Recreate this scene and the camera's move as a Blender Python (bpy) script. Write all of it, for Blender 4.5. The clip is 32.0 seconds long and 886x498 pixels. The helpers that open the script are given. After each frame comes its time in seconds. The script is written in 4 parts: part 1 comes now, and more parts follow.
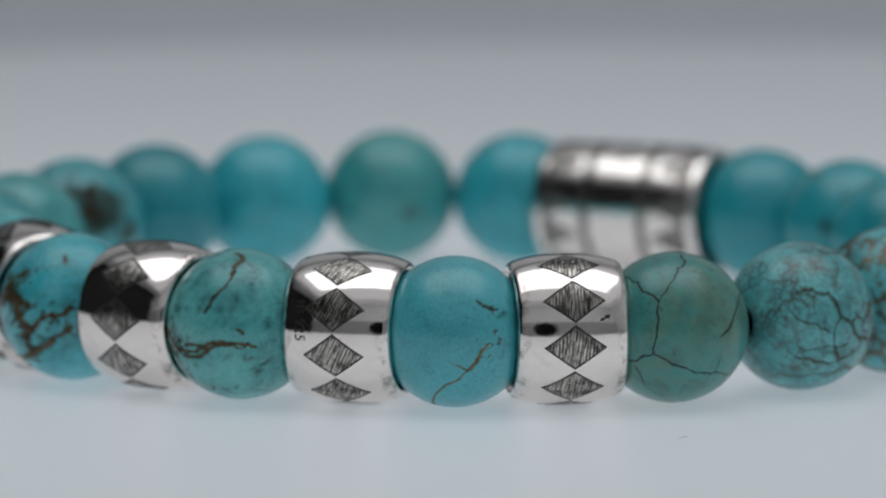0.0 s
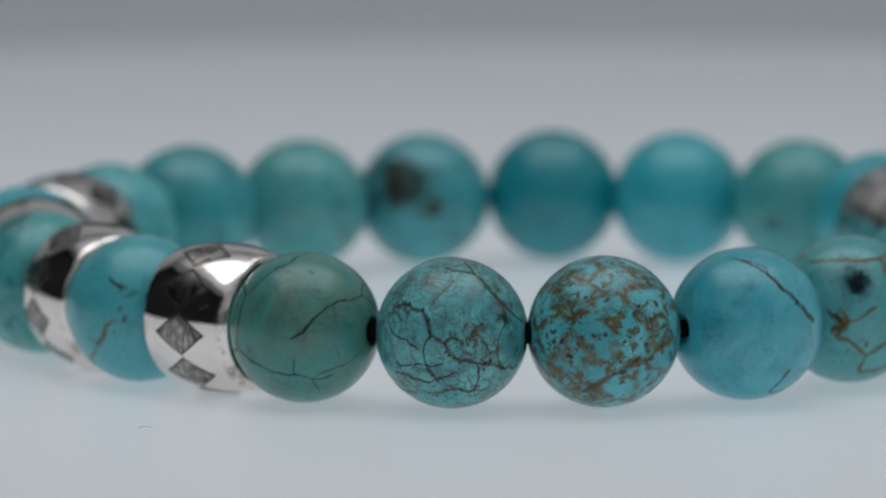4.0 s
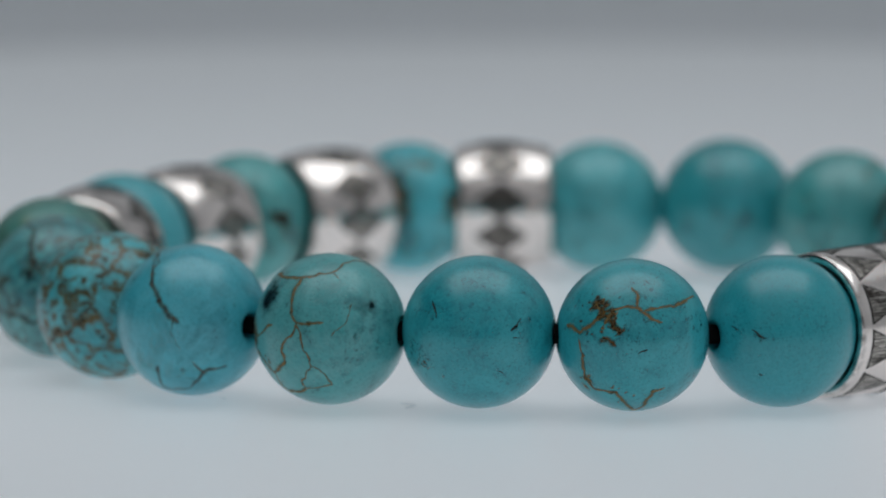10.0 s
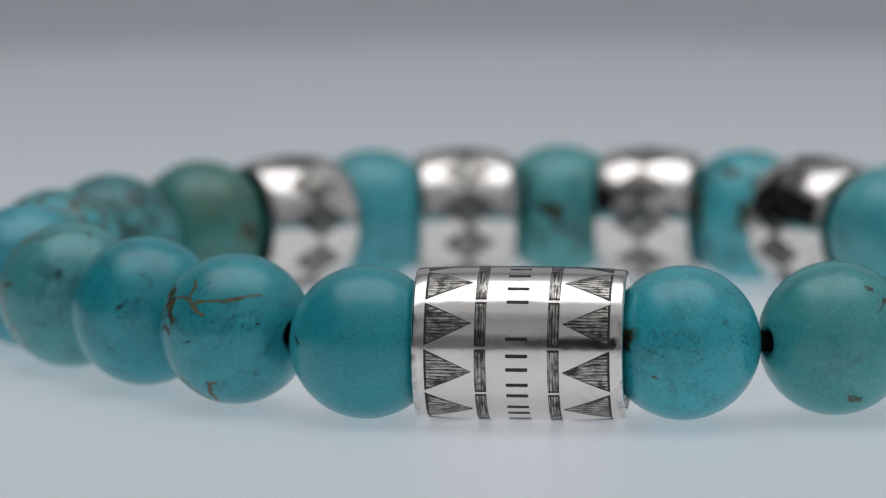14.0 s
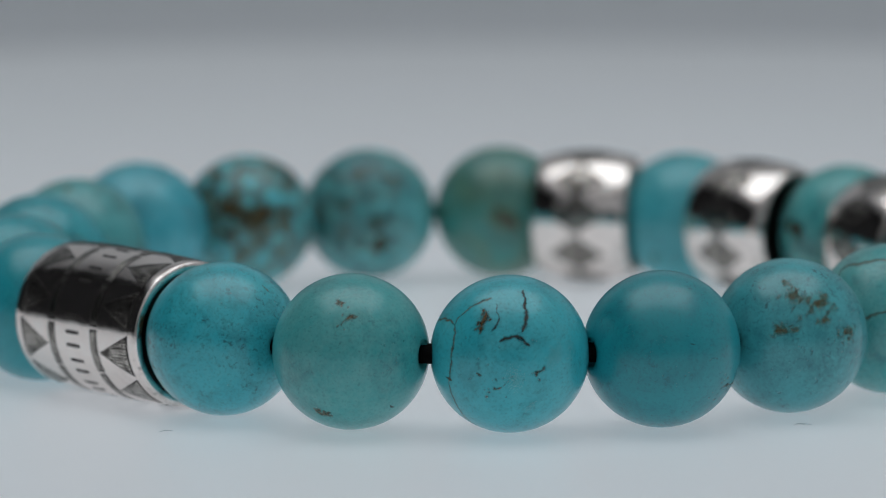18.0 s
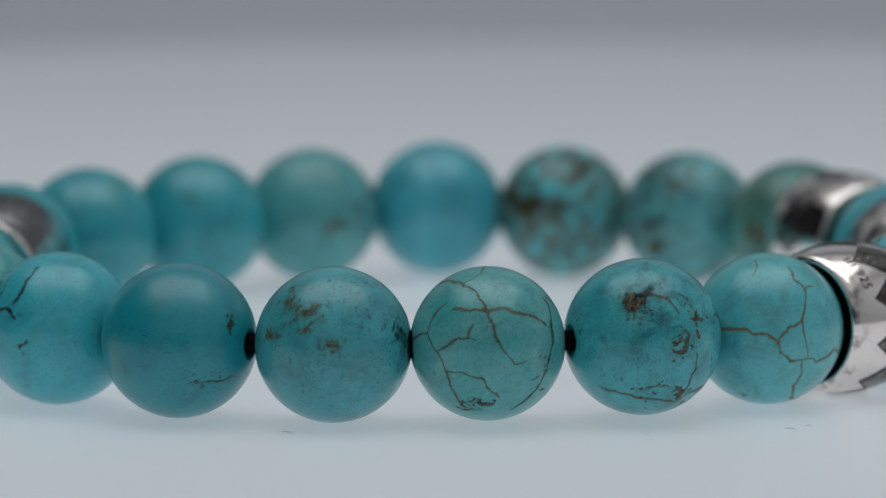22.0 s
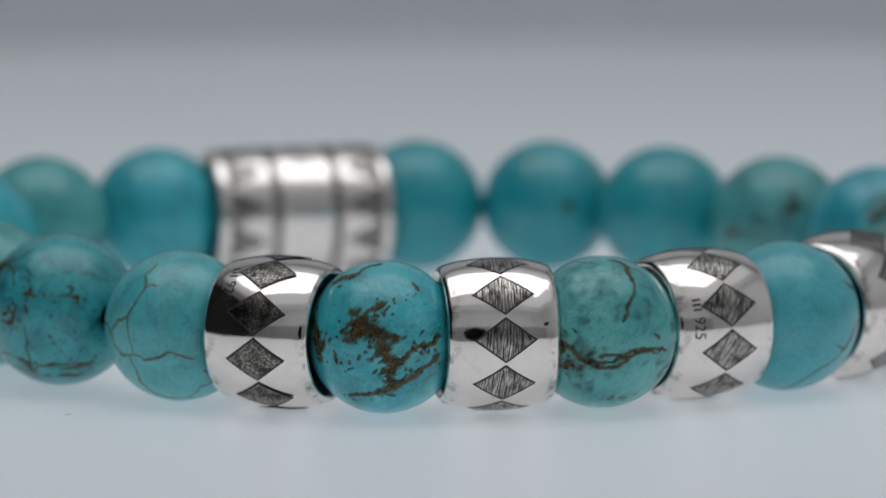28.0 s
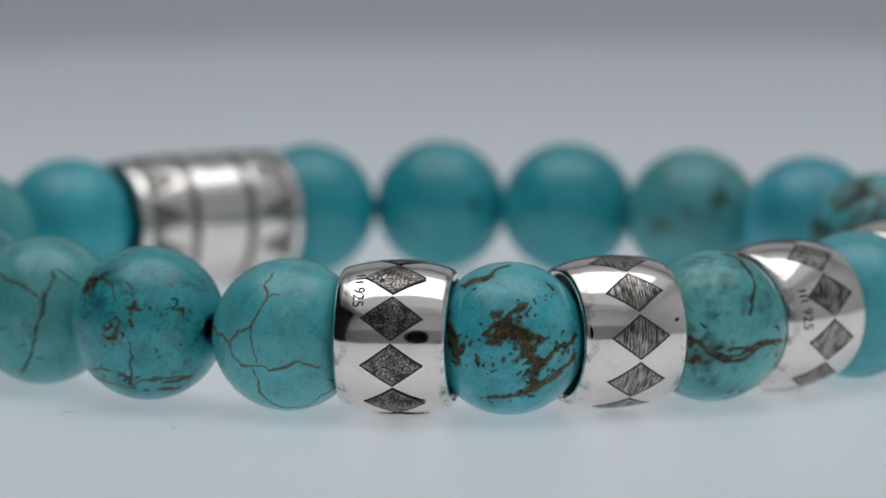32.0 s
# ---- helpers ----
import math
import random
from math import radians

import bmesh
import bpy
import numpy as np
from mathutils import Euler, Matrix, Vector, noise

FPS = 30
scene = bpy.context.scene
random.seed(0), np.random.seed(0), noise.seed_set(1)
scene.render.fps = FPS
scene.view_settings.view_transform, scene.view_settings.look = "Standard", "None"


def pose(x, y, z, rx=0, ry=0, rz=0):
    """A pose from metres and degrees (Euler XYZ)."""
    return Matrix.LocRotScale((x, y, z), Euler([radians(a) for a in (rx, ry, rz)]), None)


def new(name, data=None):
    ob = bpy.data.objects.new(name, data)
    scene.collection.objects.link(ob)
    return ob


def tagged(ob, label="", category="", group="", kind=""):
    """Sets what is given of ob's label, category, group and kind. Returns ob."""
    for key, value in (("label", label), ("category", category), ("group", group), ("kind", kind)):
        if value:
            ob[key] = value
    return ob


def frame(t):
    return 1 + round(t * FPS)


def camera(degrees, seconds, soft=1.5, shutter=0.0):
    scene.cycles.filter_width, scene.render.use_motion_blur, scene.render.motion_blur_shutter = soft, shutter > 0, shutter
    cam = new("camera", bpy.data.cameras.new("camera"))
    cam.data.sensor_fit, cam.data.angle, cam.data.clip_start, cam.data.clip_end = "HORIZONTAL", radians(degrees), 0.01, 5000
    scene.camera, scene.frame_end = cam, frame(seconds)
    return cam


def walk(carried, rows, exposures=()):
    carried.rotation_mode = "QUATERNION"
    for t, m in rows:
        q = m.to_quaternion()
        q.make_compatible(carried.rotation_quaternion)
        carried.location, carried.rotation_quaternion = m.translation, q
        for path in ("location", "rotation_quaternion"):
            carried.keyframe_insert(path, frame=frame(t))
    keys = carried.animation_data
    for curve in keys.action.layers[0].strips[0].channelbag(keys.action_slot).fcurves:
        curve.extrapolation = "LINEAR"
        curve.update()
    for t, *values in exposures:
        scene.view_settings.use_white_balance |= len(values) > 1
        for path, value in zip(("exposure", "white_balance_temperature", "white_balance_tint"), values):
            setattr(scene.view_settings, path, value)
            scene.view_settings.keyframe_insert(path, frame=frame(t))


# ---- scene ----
MM = 0.001
EYE = (-0.00281, -0.32882, 0.04925)

cam = camera(8.738, 32.0, soft=1.25)
cam.data.dof.use_dof = True
cam.data.dof.focus_distance = 0.299
cam.data.dof.aperture_fstop = 43.0
cam_pose = pose(*EYE, 90 - 7.654, 0, 0) @ pose(0, 0, 0, 0, 0, -0.158)
walk(cam, [(0, cam_pose), (32, cam_pose)], [(0, -0.98), (32, -0.98)])

# the turn of the plate, in degrees by seconds
TURNS = [(0, 0), (1, -11.49), (2, -22.91), (3, -34.37), (4, -45.7), (4.5, -51.3), (6.5, -74.15), (7, -79.87),
    (8, -91.11), (9, -102.36), (10, -113.59), (11, -124.75), (12, -135.97), (13, -147.17), (14, -158.37), (14.5,
    -163.97), (16.5, -186.55), (17, -192.3), (18, -203.59), (19, -214.96), (20, -226.29), (21, -237.66), (22,
    -248.99), (23, -260.25), (24, -271.52), (25, -282.74), (25.5, -288.3), (27.5, -310.55), (28, -316.13), (29,
    -327.14), (29.3, -330.4), (29.4, -331.2), (29.5, -330.1), (30, -324.52), (31, -313.5), (32, -302.42), ]

# ---------------------------------------------------------------- light
world = bpy.data.worlds.new("studio")
scene.world = world
world.use_nodes = True
world.node_tree.nodes["Background"].inputs[0].default_value = (0.62, 0.72, 0.85, 1)
world.node_tree.nodes["Background"].inputs[1].default_value = 0.12


def area(name, m, sx, sy, watts, colour):
    lamp = bpy.data.lights.new(name, "AREA")
    lamp.shape, lamp.size, lamp.size_y = "RECTANGLE", sx, sy
    lamp.energy, lamp.color = watts, colour
    ob = new(name, lamp)
    ob.matrix_world = m
    return ob


# one softbox overhead: a bright panel inside a softer surround
for x, y, height, side, deep_side, watts in ((0.08, -0.06, 0.570, 1.04, 1.12, 1.0), (0.04, -0.02, 0.574, 0.90, 0.80, 0.6), (0.0, 0.03, 0.578, 0.70, 0.44, 2.2)):
    area("softbox_lamp", pose(x, y, height), side, deep_side, watts, (0.92, 0.97, 1.0))

# ---------------------------------------------------------------- materials
def material(name):
    mat = bpy.data.materials.new(name)
    mat.use_nodes = True
    return mat, mat.node_tree.nodes, mat.node_tree.links, mat.node_tree.nodes["Principled BSDF"]


def noise_node(N, L, source, scale, detail=4.0, rough=0.55, distortion=0.0):
    n = N.new("ShaderNodeTexNoise")
    n.inputs["Scale"].default_value = scale
    n.inputs["Detail"].default_value = detail
    n.inputs["Roughness"].default_value = rough
    n.inputs["Distortion"].default_value = distortion
    L.new(source, n.inputs["Vector"])
    return n.outputs["Fac"]


def ramp(N, L, source, a, b, ca=(0, 0, 0, 1), cb=(1, 1, 1, 1)):
    r = N.new("ShaderNodeValToRGB")
    r.color_ramp.elements[0].position, r.color_ramp.elements[1].position = a, b
    r.color_ramp.elements[0].color, r.color_ramp.elements[1].color = ca, cb
    L.new(source, r.inputs[0])
    return r.outputs[0]


def blend(N, L, fac, a, b, mode="MIX"):
    m = N.new("ShaderNodeMix")
    m.data_type, m.blend_type = "RGBA", mode
    for socket, value in ((m.inputs[0], fac), (m.inputs[6], a), (m.inputs[7], b)):
        if isinstance(value, (int, float)):
            socket.default_value = value
        elif isinstance(value, tuple):
            socket.default_value = value
        else:
            L.new(value, socket)
    return m.outputs[2]


def times(N, L, a, b):
    m = N.new("ShaderNodeMath")
    m.operation = "MULTIPLY"
    for socket, value in ((m.inputs[0], a), (m.inputs[1], b)):
        if isinstance(value, (int, float)):
            socket.default_value = value
        else:
            L.new(value, socket)
    return m.outputs[0]


def bump(N, L, height, strength, distance, bsdf):
    b = N.new("ShaderNodeBump")
    b.inputs["Strength"].default_value, b.inputs["Distance"].default_value = strength, distance
    L.new(height, b.inputs["Height"])
    L.new(b.outputs[0], bsdf.inputs["Normal"])


def object_mm(N, L, shift=(0, 0, 0)):
    """Object coordinates in millimetres."""
    c, m = N.new("ShaderNodeTexCoord"), N.new("ShaderNodeMapping")
    m.inputs["Scale"].default_value = (1000, 1000, 1000)
    m.inputs["Location"].default_value = shift
    L.new(c.outputs["Object"], m.inputs["Vector"])
    return m.outputs[0]


def rgb(r, g, b):
    """Linear colour from 0..255 display values."""
    return tuple((v / 255 / 12.92 if v < 10 else ((v / 255 + 0.055) / 1.055) ** 2.4) for v in (r, g, b)) + (1,)


def turquoise(seed, base, pale, deep, mottle=0.5, specks=0.3, brown=0.0, crackle=0.0, stain=0.0, rough=0.3):
    """Waxed turquoise: clouded blue-green, dark pin specks, brown matrix patches, a net of hairline cracks."""
    mat, N, L, B = material("turquoise")
    co = object_mm(N, L, (seed * 13.7, seed * 5.1, seed * 9.3))
    cloud = noise_node(N, L, co, 0.30, 6, 0.62, 0.8)
    col = blend(N, L, times(N, L, ramp(N, L, cloud, 0.40, 0.66), mottle), base, pale)
    depth = noise_node(N, L, co, 0.5, 7, 0.68, 0.6)
    col = blend(N, L, times(N, L, ramp(N, L, depth, 0.47, 0.70), mottle), col, deep)
    fine = noise_node(N, L, co, 4.0, 4, 0.65)
    col = blend(N, L, times(N, L, ramp(N, L, fine, 0.42, 0.68), 0.2), col, pale)
    grit = noise_node(N, L, co, 7.0, 3, 0.6)
    col = blend(N, L, times(N, L, ramp(N, L, grit, 0.53, 0.70), 0.36), col, deep)
    where = ramp(N, L, noise_node(N, L, co, 0.5, 3), 0.42, 0.6)
    speck = ramp(N, L, noise_node(N, L, co, 3.2, 5, 0.72, 0.5), 0.56, 0.63)
    col = blend(N, L, times(N, L, times(N, L, speck, where), specks), col, rgb(18, 42, 50))
    pits = times(N, L, speck, where)
    if stain:
        dark = ramp(N, L, noise_node(N, L, co, 0.9, 8, 0.75, 0.8), 0.54, 0.72)
        col = blend(N, L, times(N, L, dark, stain), col, rgb(34, 74, 76))
    if brown:
        cells = N.new("ShaderNodeTexVoronoi")
        cells.feature = "DISTANCE_TO_EDGE"
        cells.inputs["Scale"].default_value = 0.55
        wander = N.new("ShaderNodeTexNoise")
        wander.inputs["Scale"].default_value, wander.inputs["Detail"].default_value = 1.3, 5
        L.new(co, wander.inputs["Vector"])
        bent = N.new("ShaderNodeVectorMath")
        bent.operation = "MULTIPLY_ADD"
        bent.inputs[1].default_value = (1.3, 1.3, 1.3)
        L.new(wander.outputs["Color"], bent.inputs[0])
        L.new(co, bent.inputs[2])
        L.new(bent.outputs[0], cells.inputs["Vector"])
        lattice = ramp(N, L, cells.outputs["Distance"], 0.03, 0.19, (1, 1, 1, 1), (0, 0, 0, 1))
        lattice = times(N, L, lattice, ramp(N, L, noise_node(N, L, co, 1.5, 6, 0.7), 0.36, 0.52))
        tone = ramp(N, L, noise_node(N, L, co, 1.4, 4), 0.35, 0.65, rgb(66, 58, 28), rgb(108, 94, 48))
        col = blend(N, L, times(N, L, lattice, brown), col, tone)
        patch = ramp(N, L, noise_node(N, L, co, 1.7, 5, 0.66, 0.2), 0.55, 0.61)
        col = blend(N, L, times(N, L, patch, brown * 0.9), col, tone)
        pits = patch
    if crackle:
        warp = N.new("ShaderNodeTexVoronoi")
        warp.feature = "DISTANCE_TO_EDGE"
        warp.inputs["Scale"].default_value = 0.7
        jig = N.new("ShaderNodeTexNoise")
        jig.inputs["Scale"].default_value, jig.inputs["Detail"].default_value = 1.1, 4
        L.new(co, jig.inputs["Vector"])
        shifted = N.new("ShaderNodeVectorMath")
        shifted.operation = "MULTIPLY_ADD"
        shifted.inputs[1].default_value = (0.9, 0.9, 1.5)
        L.new(jig.outputs["Color"], shifted.inputs[0])
        L.new(co, shifted.inputs[2])
        L.new(shifted.outputs[0], warp.inputs["Vector"])
        net = ramp(N, L, warp.outputs["Distance"], 0.02, 0.11, (1, 1, 1, 1), (0, 0, 0, 1))
        some = ramp(N, L, noise_node(N, L, co, 0.35, 3), 0.36, 0.5)
        col = blend(N, L, times(N, L, times(N, L, times(N, L, net, some), ramp(N, L, noise_node(N, L, co, 1.6, 4), 0.34, 0.6)), crackle), col, rgb(80, 74, 56))
        pits = net
        small = N.new("ShaderNodeTexVoronoi")
        small.feature = "DISTANCE_TO_EDGE"
        small.inputs["Scale"].default_value = 1.9
        L.new(shifted.outputs[0], small.inputs["Vector"])
        mesh_fine = ramp(N, L, small.outputs["Distance"], 0.03, 0.14, (1, 1, 1, 1), (0, 0, 0, 1))
        here = ramp(N, L, noise_node(N, L, co, 0.42, 4, 0.6), 0.46, 0.58)
        col = blend(N, L, times(N, L, times(N, L, mesh_fine, here), 0.75), col, rgb(74, 68, 58))
        rusty = ramp(N, L, noise_node(N, L, co, 0.75, 7, 0.7), 0.5, 0.66)
        col = blend(N, L, times(N, L, rusty, 0.45), col, rgb(92, 88, 70))
    L.new(col, B.inputs["Base Color"])
    B.inputs["Roughness"].default_value = rough + 0.08
    B.inputs["IOR"].default_value = 1.45
    B.inputs["Coat Weight"].default_value = 0.62
    B.inputs["Coat Roughness"].default_value = rough * 0.62
    worn = blend(N, L, times(N, L, pits, 0.7), noise_node(N, L, co, 6.0, 3), (0, 0, 0, 1))
    bump(N, L, worn, 0.12, 0.00004, B)
    return mat


def vein_material(name, dark, light, soft, opaque):
    """Matrix in the stone: ragged where it meets the blue."""
    mat, N, L, B = material(name)
    co = object_mm(N, L)
    f = noise_node(N, L, co, 2.6, 5, 0.7)
    L.new(ramp(N, L, f, 0.35, 0.68, dark, light), B.inputs["Base Color"])
    B.inputs["Roughness"].default_value = 0.5
    uv, split, size = N.new("ShaderNodeUVMap"), N.new("ShaderNodeSeparateXYZ"), N.new("ShaderNodeMath")
    uv.uv_map = "cross"
    size.operation = "ABSOLUTE"
    L.new(uv.outputs[0], split.inputs[0])
    L.new(split.outputs[1], size.inputs[0])
    ragged = N.new("ShaderNodeMath")
    ragged.operation = "MULTIPLY_ADD"
    ragged.inputs[1].default_value, ragged.inputs[2].default_value = 1.5, -0.75
    L.new(noise_node(N, L, co, 5.5, 5, 0.75), ragged.inputs[0])
    total = N.new("ShaderNodeMath")
    L.new(size.outputs[0], total.inputs[0])
    L.new(ragged.outputs[0], total.inputs[1])
    L.new(ramp(N, L, total.outputs[0], 0.5 - soft, 0.5 + soft, (opaque, opaque, opaque, 1), (0, 0, 0, 1)), B.inputs["Alpha"])
    bump(N, L, noise_node(N, L, co, 9, 3), 0.3, 0.00004, B)
    return mat


VEIN = {
    "n": vein_material("black_brown_vein", rgb(26, 34, 36), rgb(56, 64, 58), 0.3, 0.9),
    "k": vein_material("grey_brown_vein", rgb(56, 54, 42), rgb(104, 92, 68), 0.45, 0.75),
    "g": vein_material("tan_vein", rgb(92, 87, 64), rgb(128, 114, 84), 0.48, 0.75),
    "o": vein_material("ochre_vein", rgb(110, 94, 52), rgb(152, 126, 76), 0.45, 0.85),
    "b": vein_material("brown_matrix", rgb(56, 46, 20), rgb(110, 88, 40), 0.45, 0.95),
    "r": vein_material("rust_patch", rgb(114, 96, 52), rgb(98, 116, 86), 0.65, 0.5),
    "f": vein_material("dark_freckles", rgb(24, 62, 70), rgb(54, 94, 98), 0.5, 0.4),
    "s": vein_material("blue_grey_stain", rgb(20, 66, 80), rgb(40, 86, 96), 0.5, 0.16),
    "w": vein_material("pale_cloud", rgb(96, 178, 186), rgb(146, 206, 206), 0.5, 0.22),
    "u": vein_material("umber_cloud", rgb(88, 78, 60), rgb(96, 102, 86), 0.5, 0.32),
    "y": vein_material("olive_cloud", rgb(118, 112, 70), rgb(98, 124, 96), 0.5, 0.16),
}
PIECE = {"n": "dark_vein", "k": "grey_vein", "g": "tan_vein", "o": "ochre_vein", "b": "brown_matrix", "r": "rust_patch", "s": "stain", "f": "freckle",
         "w": "pale_cloud", "u": "umber_cloud", "y": "olive_cloud"}


def silver_material(edge, rough_low=0.05, rough_high=0.12, dents_reflections=0.11):
    """Polished silver, tarnished in clouds, with old dirt along the groove of each collar (edge, in mm)."""
    mat, N, L, B = material("polished_silver")
    co = object_mm(N, L)
    f = noise_node(N, L, co, 0.8, 5, 0.6)
    bright = ramp(N, L, f, 0.3, 0.7, (0.95, 0.85, 0.80, 1), (0.995, 0.915, 0.87, 1))
    tarnish = ramp(N, L, noise_node(N, L, co, 0.55, 8, 0.72, 0.5), 0.55, 0.72)
    bright = blend(N, L, times(N, L, tarnish, 0.32), bright, (0.52, 0.45, 0.40, 1))
    grime = times(N, L, ramp(N, L, noise_node(N, L, co, 5.0, 5, 0.75), 0.6, 0.7), ramp(N, L, noise_node(N, L, co, 0.4, 3), 0.5, 0.62))
    bright = blend(N, L, times(N, L, grime, 0.55), bright, (0.16, 0.14, 0.12, 1))
    split, size = N.new("ShaderNodeSeparateXYZ"), N.new("ShaderNodeMath")
    size.operation = "ABSOLUTE"
    L.new(co, split.inputs[0])
    L.new(split.outputs[0], size.inputs[0])
    groove = N.new("ShaderNodeMapRange")
    for socket, value in zip(groove.inputs[1:3], (edge - 0.25, edge + 0.05)):
        socket.default_value = value
    L.new(size.outputs[0], groove.inputs[0])
    dirt = times(N, L, groove.outputs[0], ramp(N, L, noise_node(N, L, co, 1.1, 5, 0.65), 0.5, 0.68))
    L.new(blend(N, L, times(N, L, dirt, 0.7), bright, (0.10, 0.085, 0.07, 1)), B.inputs["Base Color"])
    B.inputs["Metallic"].default_value = 1
    rough = N.new("ShaderNodeMapRange")
    rough.inputs[3].default_value, rough.inputs[4].default_value = rough_low, rough_high
    L.new(noise_node(N, L, co, 2.5, 6, 0.7), rough.inputs[0])
    L.new(rough.outputs[0], B.inputs["Roughness"])
    bump(N, L, noise_node(N, L, co, 0.6, 5, 0.6), dents_reflections, 0.0001, B)
    return mat


def oxide_material(name, hatch, tilt, lines=1.9, wobble=2.0, wave_share=0.2):
    """Blackened silver in an engraved field; the graver's strokes stay brighter."""
    mat, N, L, B = material(name)
    uv = N.new("ShaderNodeUVMap")
    uv.uv_map = "field"
    co = object_mm(N, L)
    if hatch:
        m = N.new("ShaderNodeMapping")
        m.inputs["Rotation"].default_value = (0, 0, tilt)
        L.new(uv.outputs[0], m.inputs["Vector"])
        long = N.new("ShaderNodeMapping")
        long.inputs["Scale"].default_value = (12.0, 0.9, 1)
        L.new(m.outputs[0], long.inputs["Vector"])
        drag = ramp(N, L, noise_node(N, L, long.outputs[0], 1.0, 4, 0.65, 0.3), 0.38, 0.62)
        w = N.new("ShaderNodeTexWave")
        w.wave_type, w.bands_direction = "BANDS", "X"
        w.inputs["Scale"].default_value = lines
        w.inputs["Distortion"].default_value = wobble
        w.inputs["Detail"].default_value = 3
        w.inputs["Detail Scale"].default_value = 0.8
        L.new(m.outputs[0], w.inputs["Vector"])
        pattern = blend(N, L, wave_share, drag, w.outputs["Color"])
    else:
        pattern = ramp(N, L, noise_node(N, L, co, 9.0, 4, 0.6), 0.25, 0.95)
    patch = noise_node(N, L, co, 1.6, 4)
    strokes = times(N, L, pattern, ramp(N, L, patch, 0.3, 0.55, (0.3, 0.3, 0.3, 1)))
    L.new(ramp(N, L, strokes, 0.2, 0.75, (0.06, 0.052, 0.046, 1), (0.64, 0.59, 0.54, 1)), B.inputs["Base Color"])
    B.inputs["Metallic"].default_value = 0.95
    B.inputs["Roughness"].default_value = 0.18
    bump(N, L, pattern, 0.3, 0.00005, B)
    return mat


def plain(name, colour, rough, metal=0.0, grain=0.0, scale=40):
    mat, N, L, B = material(name)
    c = N.new("ShaderNodeTexCoord")
    f = noise_node(N, L, c.outputs["Object"], scale, 6, 0.6)
    lo = tuple(v * (1 - grain) for v in colour[:3]) + (1,)
    hi = tuple(min(1, v * (1 + grain)) for v in colour[:3]) + (1,)
    L.new(ramp(N, L, f, 0.3, 0.7, lo, hi), B.inputs["Base Color"])
    B.inputs["Roughness"].default_value, B.inputs["Metallic"].default_value = rough, metal
    bump(N, L, f, 0.05, 0.0002, B)
    return mat


SILVER = silver_material(2.50)
SILVER_LONG = silver_material(5.37, 0.08, 0.2, 0.2)
OXIDE = {
    "hatch": oxide_material("hatched_oxide", True, 0.08),
    "hatch_slant": oxide_material("slant_hatched_oxide", True, 0.45),
    "stipple": oxide_material("stippled_oxide", False, 0),
}
LINE = plain("blackened_line", (0.06, 0.054, 0.05), 0.5, 0.6, 0.2, 2000)
INSIDE = plain("dark_inner_metal", (0.09, 0.088, 0.082), 0.38, 0.8, 0.3, 900)
CORD = plain("black_elastic", (0.004, 0.004, 0.004), 0.8, 0, 0.3, 3000)
CORD.node_tree.nodes["Principled BSDF"].inputs["Specular IOR Level"].default_value = 0.1
PLATE = plain("glowing_white_acrylic", (0.30, 0.31, 0.32), 0.42, 0, 0.02, 25)
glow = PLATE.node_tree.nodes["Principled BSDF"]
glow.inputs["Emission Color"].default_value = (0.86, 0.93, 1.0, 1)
# the plate itself emits, in place of light from below; strongest at the middle
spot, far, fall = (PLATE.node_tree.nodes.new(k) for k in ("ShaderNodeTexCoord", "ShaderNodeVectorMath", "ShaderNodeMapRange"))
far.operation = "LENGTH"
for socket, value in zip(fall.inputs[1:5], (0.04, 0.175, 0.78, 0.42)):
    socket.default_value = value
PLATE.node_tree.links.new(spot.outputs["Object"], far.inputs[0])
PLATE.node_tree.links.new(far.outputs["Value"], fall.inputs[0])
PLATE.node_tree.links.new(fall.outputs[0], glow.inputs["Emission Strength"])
glow.inputs["Coat Weight"].default_value = 1.0
glow.inputs["Coat Roughness"].default_value = 0.65
glow.inputs["Coat IOR"].default_value = 2.35
TABLE = plain("grey_table", (0.62, 0.64, 0.67), 0.7, 0, 0.05, 6)
TENT = plain("white_fabric", (0.80, 0.81, 0.82), 0.9, 0, 0.03, 8)
GREY = plain("grey_fabric", (0.80, 0.805, 0.81), 0.9, 0, 0.05, 8)
DUSK = plain("grey_cloth", (0.46, 0.462, 0.466), 0.9, 0, 0.1, 8)
WALL = plain("grey_wall", (0.15, 0.154, 0.162), 0.85, 0, 0.05, 3)
BLACK = plain("black_cloth", (0.008, 0.008, 0.009), 0.9, 0, 0.3, 30)
FIBRE = plain("dust_fibre", (0.64, 0.65, 0.66), 0.8, 0, 0.3, 500)


# ---------------------------------------------------------------- mesh helpers
def link_mesh(name, bm, mat, parent=None, label="", smooth=True):
    mesh = bpy.data.meshes.new(name)
    bm.to_mesh(mesh)
    bm.free()
    mesh.materials.append(mat)
    if smooth:
        mesh.polygons.foreach_set("use_smooth", [True] * len(mesh.polygons))
    ob = new(name, mesh)
    ob.parent = parent
    if label:
        tagged(ob, label)
    return ob


def part(name, bm, mat, parent, label=""):
    return link_mesh(name, bm, mat, parent, label)


